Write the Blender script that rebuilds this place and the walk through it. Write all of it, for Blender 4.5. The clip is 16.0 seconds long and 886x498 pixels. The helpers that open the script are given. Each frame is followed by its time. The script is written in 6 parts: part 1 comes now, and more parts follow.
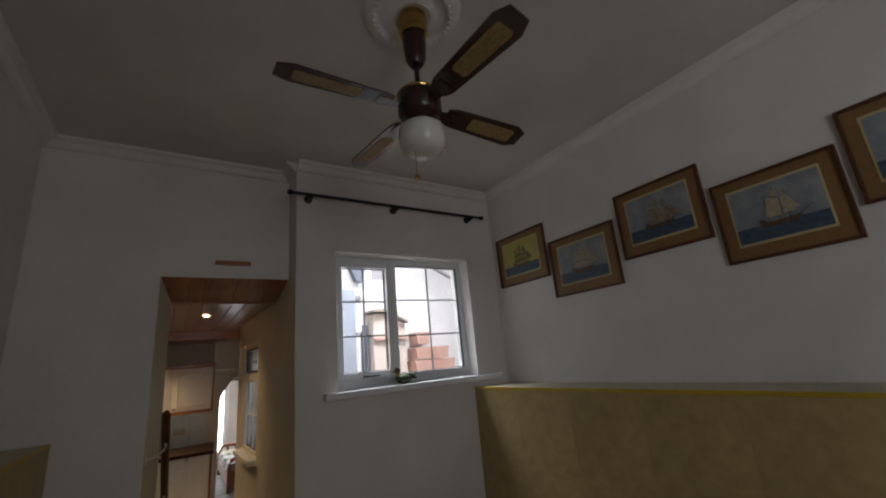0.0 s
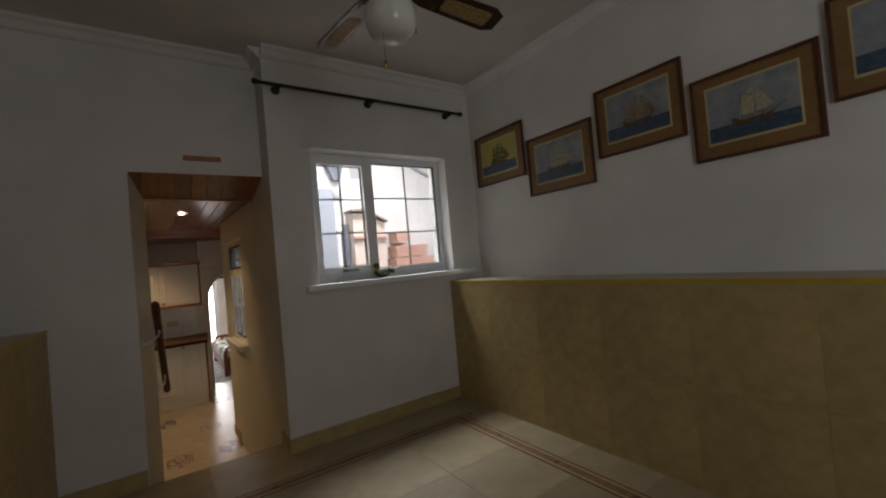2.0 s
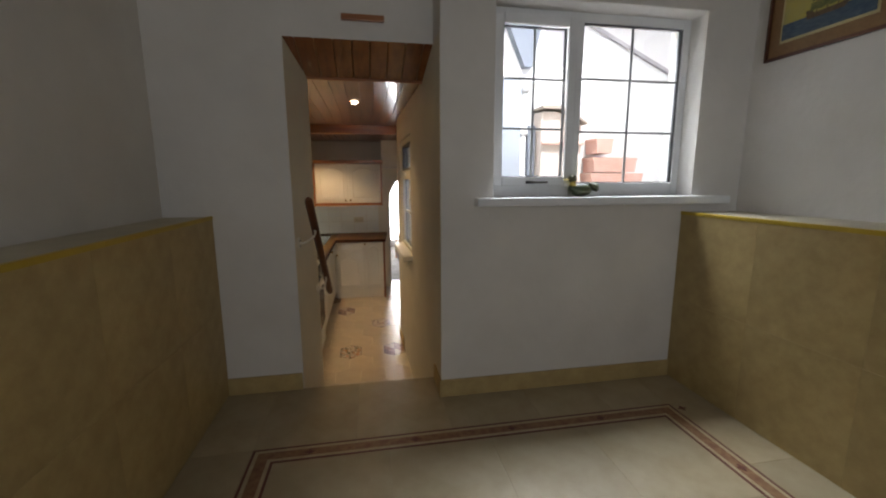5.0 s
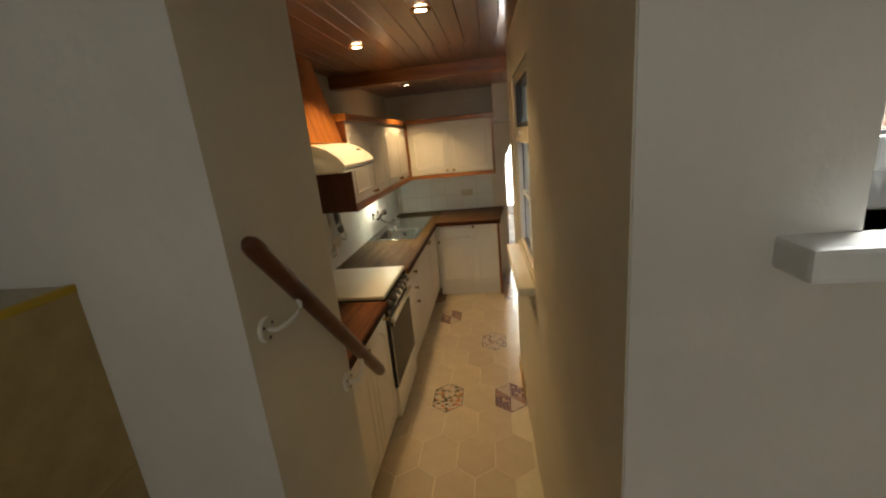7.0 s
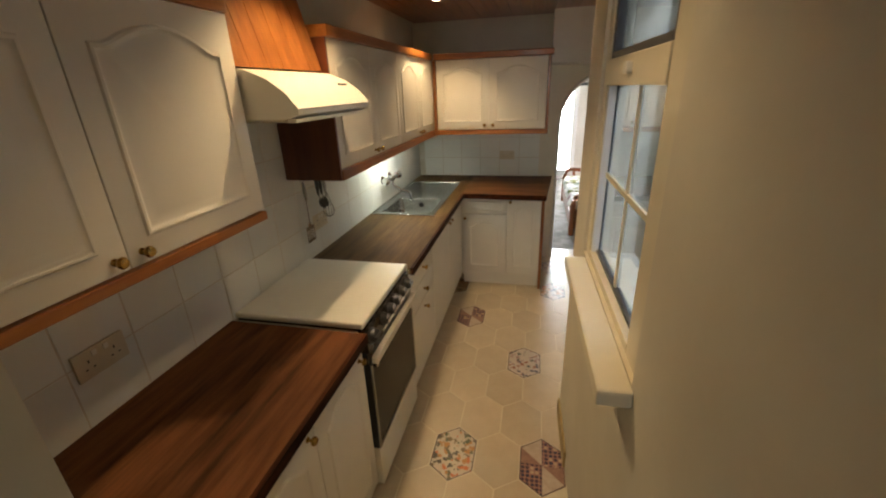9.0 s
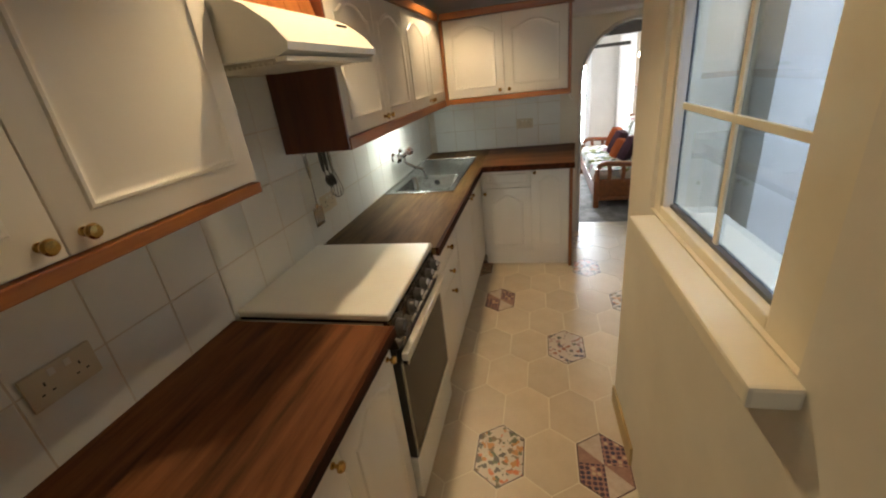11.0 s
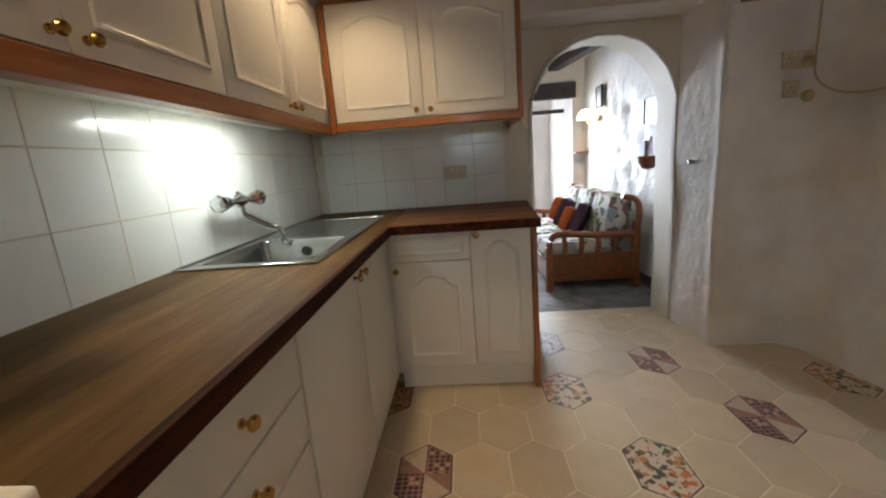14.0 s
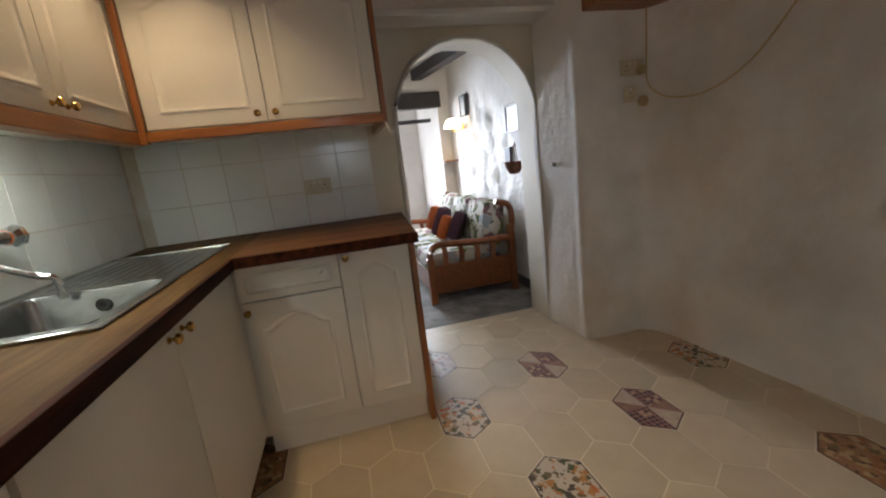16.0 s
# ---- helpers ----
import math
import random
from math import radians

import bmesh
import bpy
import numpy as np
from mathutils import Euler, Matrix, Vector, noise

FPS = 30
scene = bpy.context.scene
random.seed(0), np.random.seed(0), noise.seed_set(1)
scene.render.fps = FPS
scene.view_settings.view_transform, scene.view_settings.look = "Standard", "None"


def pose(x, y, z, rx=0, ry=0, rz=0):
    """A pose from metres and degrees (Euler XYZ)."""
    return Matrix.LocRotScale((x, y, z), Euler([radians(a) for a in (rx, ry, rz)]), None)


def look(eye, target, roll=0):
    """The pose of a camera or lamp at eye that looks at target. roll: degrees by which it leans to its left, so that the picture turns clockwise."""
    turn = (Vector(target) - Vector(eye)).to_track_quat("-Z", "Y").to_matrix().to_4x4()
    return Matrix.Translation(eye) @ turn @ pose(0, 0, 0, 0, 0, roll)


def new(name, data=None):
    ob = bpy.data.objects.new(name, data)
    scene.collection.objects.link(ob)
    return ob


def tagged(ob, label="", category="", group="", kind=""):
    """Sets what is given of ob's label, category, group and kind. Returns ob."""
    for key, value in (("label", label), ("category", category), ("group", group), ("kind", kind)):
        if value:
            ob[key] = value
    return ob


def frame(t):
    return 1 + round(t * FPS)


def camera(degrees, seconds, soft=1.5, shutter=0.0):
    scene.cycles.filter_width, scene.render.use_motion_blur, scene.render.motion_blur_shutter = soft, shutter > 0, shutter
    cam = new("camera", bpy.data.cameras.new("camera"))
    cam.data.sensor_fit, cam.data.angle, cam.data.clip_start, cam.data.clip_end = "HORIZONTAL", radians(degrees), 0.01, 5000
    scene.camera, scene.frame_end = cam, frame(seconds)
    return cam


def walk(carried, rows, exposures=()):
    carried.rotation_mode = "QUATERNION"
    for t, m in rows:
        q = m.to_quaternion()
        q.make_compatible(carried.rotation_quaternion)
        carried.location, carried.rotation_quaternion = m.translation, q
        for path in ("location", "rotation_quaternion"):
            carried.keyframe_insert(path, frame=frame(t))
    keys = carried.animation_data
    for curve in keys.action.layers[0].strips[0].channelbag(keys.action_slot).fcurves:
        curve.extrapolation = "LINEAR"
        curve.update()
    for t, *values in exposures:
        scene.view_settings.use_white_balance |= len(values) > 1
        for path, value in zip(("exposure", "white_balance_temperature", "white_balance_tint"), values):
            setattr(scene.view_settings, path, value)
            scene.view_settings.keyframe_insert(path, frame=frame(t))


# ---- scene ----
cam = camera(95.1, 16.0, soft=2.1)
PATH = [
    (0, (0.555, 0.449, 1.827), (1.63, 2.054, 2.343), -5.2),
    (0.5, (0.556, 0.456, 1.827), (1.65, 2.091, 2.189), -4.0),
    (1, (0.564, 0.449, 1.8), (1.662, 2.114, 1.944), -4.1),
    (1.5, (0.579, 0.413, 1.796), (1.694, 2.072, 1.852), -3.9),
    (2, (0.572, 0.396, 1.786), (1.72, 2.034, 1.823), -5.1),
    (2.5, (0.615, 0.421, 1.773), (1.738, 2.073, 1.662), -4.9),
    (3, (0.769, 0.49, 1.708), (1.666, 2.187, 1.147), -3.3),
    (3.5, (0.792, 0.513, 1.652), (1.664, 2.129, 0.857), -3.6),
    (4, (0.834, 0.552, 1.648), (1.544, 2.329, 1.068), -4.3),
    (4.5, (0.808, 0.846, 1.714), (1.295, 2.786, 1.674), -3.3),
    (5, (0.857, 1.216, 1.757), (1.208, 3.156, 1.421), -0.2),
    (5.2, (0.884, 1.369, 1.753), (1.23, 3.287, 1.304), 1.0),
    (7.3, (1.051, 2.97, 1.832), (0.714, 4.86, 1.27), -7.0),
    (7.5, (1.036, 3.098, 1.817), (0.713, 4.977, 1.215), -8.5),
    (8, (0.956, 3.297, 1.814), (0.816, 5.174, 1.137), -5.6),
    (8.2, (0.92, 3.409, 1.814), (0.807, 5.285, 1.128), -6.0),
    (8.5, (0.952, 3.581, 1.793), (0.683, 5.468, 1.19), -3.3),
    (9, (0.958, 3.747, 1.774), (0.539, 5.559, 1.038), -2.1),
    (9.2, (0.966, 3.765, 1.771), (0.528, 5.56, 1.006), -3.6),
    (11.3, (0.807, 4.017, 1.574), (0.331, 5.795, 0.791), -6.9),
    (11.5, (0.813, 4.054, 1.542), (0.325, 5.838, 0.78), -6.6),
    (12, (0.817, 4.196, 1.433), (0.288, 6.048, 0.895), -3.4),
    (12.5, (0.829, 4.343, 1.388), (0.385, 6.238, 0.926), -4.3),
    (13, (0.777, 4.626, 1.217), (0.409, 6.553, 0.824), -6.6),
    (13.5, (0.745, 4.984, 1.186), (0.406, 6.907, 0.754), -6.9),
    (14, (0.734, 5.3, 1.185), (0.608, 7.252, 0.769), -4.4),
    (14.5, (0.683, 5.499, 1.156), (0.701, 7.448, 0.704), -5.0),
    (15, (0.73, 5.542, 1.168), (0.864, 7.479, 0.688), -4.4),
    (15.5, (0.782, 5.535, 1.158), (1.078, 7.467, 0.734), -4.7),
    (16, (0.793, 5.555, 1.166), (1.24, 7.46, 0.753), -6.6),
]
EXPOSURES = [(0, -0.45, 6900, 18), (1.0, -0.62, 7350, 18), (2.0, -0.5, 7350, 18), (3.0, -0.38, 7600, 17), (3.5, 0.03, 7600, 17), (4.5, 0.5, 7000, 15), (5.2, 0.22, 7050, 15), (7.3, 0.5, 8000, 10), (8.0, 0.6, 7750, 10),
             (8.5, 0.72, 7350, 10), (9.0, 0.58, 6950, 10), (11.5, 0.78, 6400, 10), (12.0, 0.84, 6300, 11), (12.5, 0.78, 6250, 12), (13.0, 0.62, 6250, 12), (14.0, 0.42, 6200, 13), (15.0, 0.2, 6200, 14), (16, 0.18, 6350, 14)]
walk(cam, [(t, look(eye, target, roll)) for t, eye, target, roll in PATH], EXPOSURES)

# ---- world and lights ----
world = bpy.data.worlds.new("sky")
scene.world = world
world.use_nodes = True
sky = world.node_tree.nodes.new("ShaderNodeTexSky")
sky.sky_type, sky.sun_disc = "NISHITA", False
sky.sun_elevation, sky.sun_rotation = radians(50), radians(200)
world.node_tree.links.new(sky.outputs[0], world.node_tree.nodes["Background"].inputs[0])
world.node_tree.nodes["Background"].inputs[1].default_value = 0.12


def lamp(name, kind, m, power, colour, **settings):
    data = bpy.data.lights.new(name, kind)
    data.energy, data.color = power, colour
    ob = new(name, data)
    ob.matrix_world = m
    return ob


sun = lamp("sun", "SUN", look((0, 0, 20), (1.5, 8, 4)), 1.8, (1, 0.95, 0.88))
sun.data.angle = radians(12)


def window_light(name, m, wide, high, power, colour):
    ob = lamp(name, "AREA", m, power, colour)
    ob.data.shape, ob.data.size, ob.data.size_y = "RECTANGLE", wide, high
    return ob


window_light("room_window_light", look((2.5, 4.3, 3.85), (2.35, 3.25, 1.5)), 1.3, 0.75, 185, (0.79, 0.90, 1.0))
living_light = window_light("living_window_light", look((1.15, 11.75, 1.3), (1.7, 7.6, 0.2)), 1.0, 1.6, 46, (0.82, 0.91, 1.0))
living_light.data.spread = radians(110)

# Added fill for an unseen window behind; the back wall has no opening.
window_light("unseen_back_window_light", look((1.2, -1.8, 2.1), (3.0, 0.6, 2.9)), 1.5, 1.3, 34, (0.78, 0.89, 1.0))

WARM = (1.0, 0.74, 0.42)
DOWNLIGHTS = [(0.766, 4.74, 2.38), (0.30, 5.26, 2.38), (0.23, 6.98, 2.365)]
for (x, y, z), power in zip(DOWNLIGHTS, (9, 29, 28)):
    spot = lamp("downlight_bulb", "SPOT", look((x, y, z - 0.035), (x, y, 0)), power, WARM)
    spot.data.spot_size, spot.data.spot_blend, spot.data.shadow_soft_size = radians(112), 0.7, 0.02

under = window_light("under_cabinet_tube", look((-0.032, 6.80, 1.402), (-0.055, 6.80, 1.0)), 0.42, 0.036, 3.2, (0.92, 1.0, 0.9))
wall_lamp_bulb = lamp("wall_lamp_bulb", "POINT", pose(2.22, 10.35, 1.60), 3, WARM)
wall_lamp_bulb.data.shadow_soft_size = 0.03


# ---- materials ----
def mat(name, col, col2=None, rough=0.5, metal=0.0, stretch=(1, 1, 1), grain=6.0, bump=0.1, fine=60.0,
        coat=0.0, vary=0.0, stain=0.12, glow=0.0, lo=0.35, hi=0.65, depth=0.004):
    m = bpy.data.materials.new(name)
    m.use_nodes = True
    nt = m.node_tree
    b = nt.nodes["Principled BSDF"]
    b.inputs["Roughness"].default_value = rough
    b.inputs["Metallic"].default_value = metal
    b.inputs["Coat Weight"].default_value = coat
    b.inputs["Specular IOR Level"].default_value = 0.08 if name.startswith(("walnut", "dark_worktop", "black_glass")) else 0.5
    b.inputs["Coat Roughness"].default_value = 0.08
    tc = nt.nodes.new("ShaderNodeTexCoord")
    mp = nt.nodes.new("ShaderNodeMapping")
    mp.inputs["Scale"].default_value = stretch
    nt.links.new(tc.outputs["Object"], mp.inputs[0])
    n1 = nt.nodes.new("ShaderNodeTexNoise")
    n1.inputs["Scale"].default_value, n1.inputs["Detail"].default_value = grain, 6
    n1.inputs["Roughness"].default_value = 0.6
    nt.links.new(mp.outputs[0], n1.inputs["Vector"])
    mr = nt.nodes.new("ShaderNodeMapRange")
    mr.inputs[1].default_value, mr.inputs[2].default_value = lo, hi
    nt.links.new(n1.outputs["Fac"], mr.inputs[0])
    mix = nt.nodes.new("ShaderNodeMix")
    mix.data_type = "RGBA"
    nt.links.new(mr.outputs[0], mix.inputs[0])
    col2 = col2 or tuple(c * 0.86 for c in col)
    mix.inputs[6].default_value, mix.inputs[7].default_value = (*col, 1), (*col2, 1)
    n2 = nt.nodes.new("ShaderNodeTexNoise")
    n2.inputs["Scale"].default_value, n2.inputs["Detail"].default_value = 1.3, 3
    nt.links.new(tc.outputs["Object"], n2.inputs["Vector"])
    m2 = nt.nodes.new("ShaderNodeMapRange")
    m2.inputs[1].default_value, m2.inputs[2].default_value = 0.3, 0.7
    m2.inputs[3].default_value, m2.inputs[4].default_value = 1.0 - stain, 1.0 + stain * 0.4
    nt.links.new(n2.outputs["Fac"], m2.inputs[0])
    value = m2.outputs[0]
    if vary:
        oi = nt.nodes.new("ShaderNodeObjectInfo")
        m3 = nt.nodes.new("ShaderNodeMapRange")
        m3.inputs[3].default_value, m3.inputs[4].default_value = 1 - vary, 1 + vary
        nt.links.new(oi.outputs["Random"], m3.inputs[0])
        mu = nt.nodes.new("ShaderNodeMath")
        mu.operation = "MULTIPLY"
        nt.links.new(m3.outputs[0], mu.inputs[0])
        nt.links.new(value, mu.inputs[1])
        value = mu.outputs[0]
    hs = nt.nodes.new("ShaderNodeHueSaturation")
    nt.links.new(value, hs.inputs["Value"])
    nt.links.new(mix.outputs[2], hs.inputs["Color"])
    nt.links.new(hs.outputs[0], b.inputs["Base Color"])
    if bump:
        n3 = nt.nodes.new("ShaderNodeTexNoise")
        n3.inputs["Scale"].default_value, n3.inputs["Detail"].default_value = fine, 5
        nt.links.new(mp.outputs[0], n3.inputs["Vector"])
        bp = nt.nodes.new("ShaderNodeBump")
        bp.inputs["Strength"].default_value, bp.inputs["Distance"].default_value = bump, depth
        nt.links.new(n3.outputs["Fac"], bp.inputs["Height"])
        nt.links.new(bp.outputs[0], b.inputs["Normal"])
    if glow:
        b.inputs["Emission Color"].default_value = (*col, 1)
        b.inputs["Emission Strength"].default_value = glow
    return m


def wood(name, col, col2, along, rough=0.45, coat=0.0, vary=0.0, grain=5.0):
    stretch = {"x": (0.7, 9, 9), "y": (9, 0.7, 9), "z": (9, 9, 0.7)}[along]
    return mat(name, col, col2, rough, stretch=stretch, grain=grain * 0.6, bump=0.15, fine=8, coat=coat, vary=vary, stain=0.25, depth=0.002)


def spots(name, base, colours, scale, rough, edges, bump=0.05, scatter=1.0):
    """A print of scattered blotches: Voronoi cells in several colours on a base."""
    m = mat(name, base, rough=rough, bump=bump)
    nt = m.node_tree
    b = nt.nodes["Principled BSDF"]
    under_link = b.inputs["Base Color"].links[0].from_socket
    tc = nt.nodes.new("ShaderNodeTexCoord")
    warp = nt.nodes.new("ShaderNodeTexNoise")
    warp.inputs["Scale"].default_value = scale * 0.8
    add = nt.nodes.new("ShaderNodeMix")
    add.data_type, add.inputs[0].default_value = "RGBA", 0.06 * scatter
    nt.links.new(tc.outputs["Object"], warp.inputs["Vector"])
    nt.links.new(tc.outputs["Object"], add.inputs[6])
    nt.links.new(warp.outputs["Color"], add.inputs[7])
    vo = nt.nodes.new("ShaderNodeTexVoronoi")
    vo.inputs["Scale"].default_value = scale
    vo.inputs["Randomness"].default_value = scatter
    nt.links.new(add.outputs[2], vo.inputs["Vector"])
    ramp = nt.nodes.new("ShaderNodeValToRGB")
    ramp.color_ramp.interpolation = "CONSTANT"
    sep = nt.nodes.new("ShaderNodeSeparateColor")
    nt.links.new(vo.outputs["Color"], sep.inputs[0])
    nt.links.new(sep.outputs[0], ramp.inputs[0])
    el = ramp.color_ramp.elements
    while len(el) < len(colours):
        el.new(0.5)
    for n, c in enumerate(colours):
        el[n].position, el[n].color = n / len(colours), (*c, 1)
    near = nt.nodes.new("ShaderNodeMapRange")
    near.inputs[1].default_value, near.inputs[2].default_value = edges, edges + 0.06
    near.inputs[3].default_value, near.inputs[4].default_value = 1, 0
    nt.links.new(vo.outputs["Distance"], near.inputs[0])
    out = nt.nodes.new("ShaderNodeMix")
    out.data_type = "RGBA"
    nt.links.new(near.outputs[0], out.inputs[0])
    nt.links.new(under_link, out.inputs[6])
    nt.links.new(ramp.outputs[0], out.inputs[7])
    nt.links.new(out.outputs[2], b.inputs["Base Color"])
    return m


def glass_mat(name, tint=(1, 1, 1)):
    m = bpy.data.materials.new(name)
    m.use_nodes = True
    b = m.node_tree.nodes["Principled BSDF"]
    b.inputs["Base Color"].default_value = (*tint, 1)
    b.inputs["Roughness"].default_value = 0.02
    b.inputs["Transmission Weight"].default_value = 1.0
    b.inputs["IOR"].default_value = 1.45
    return m


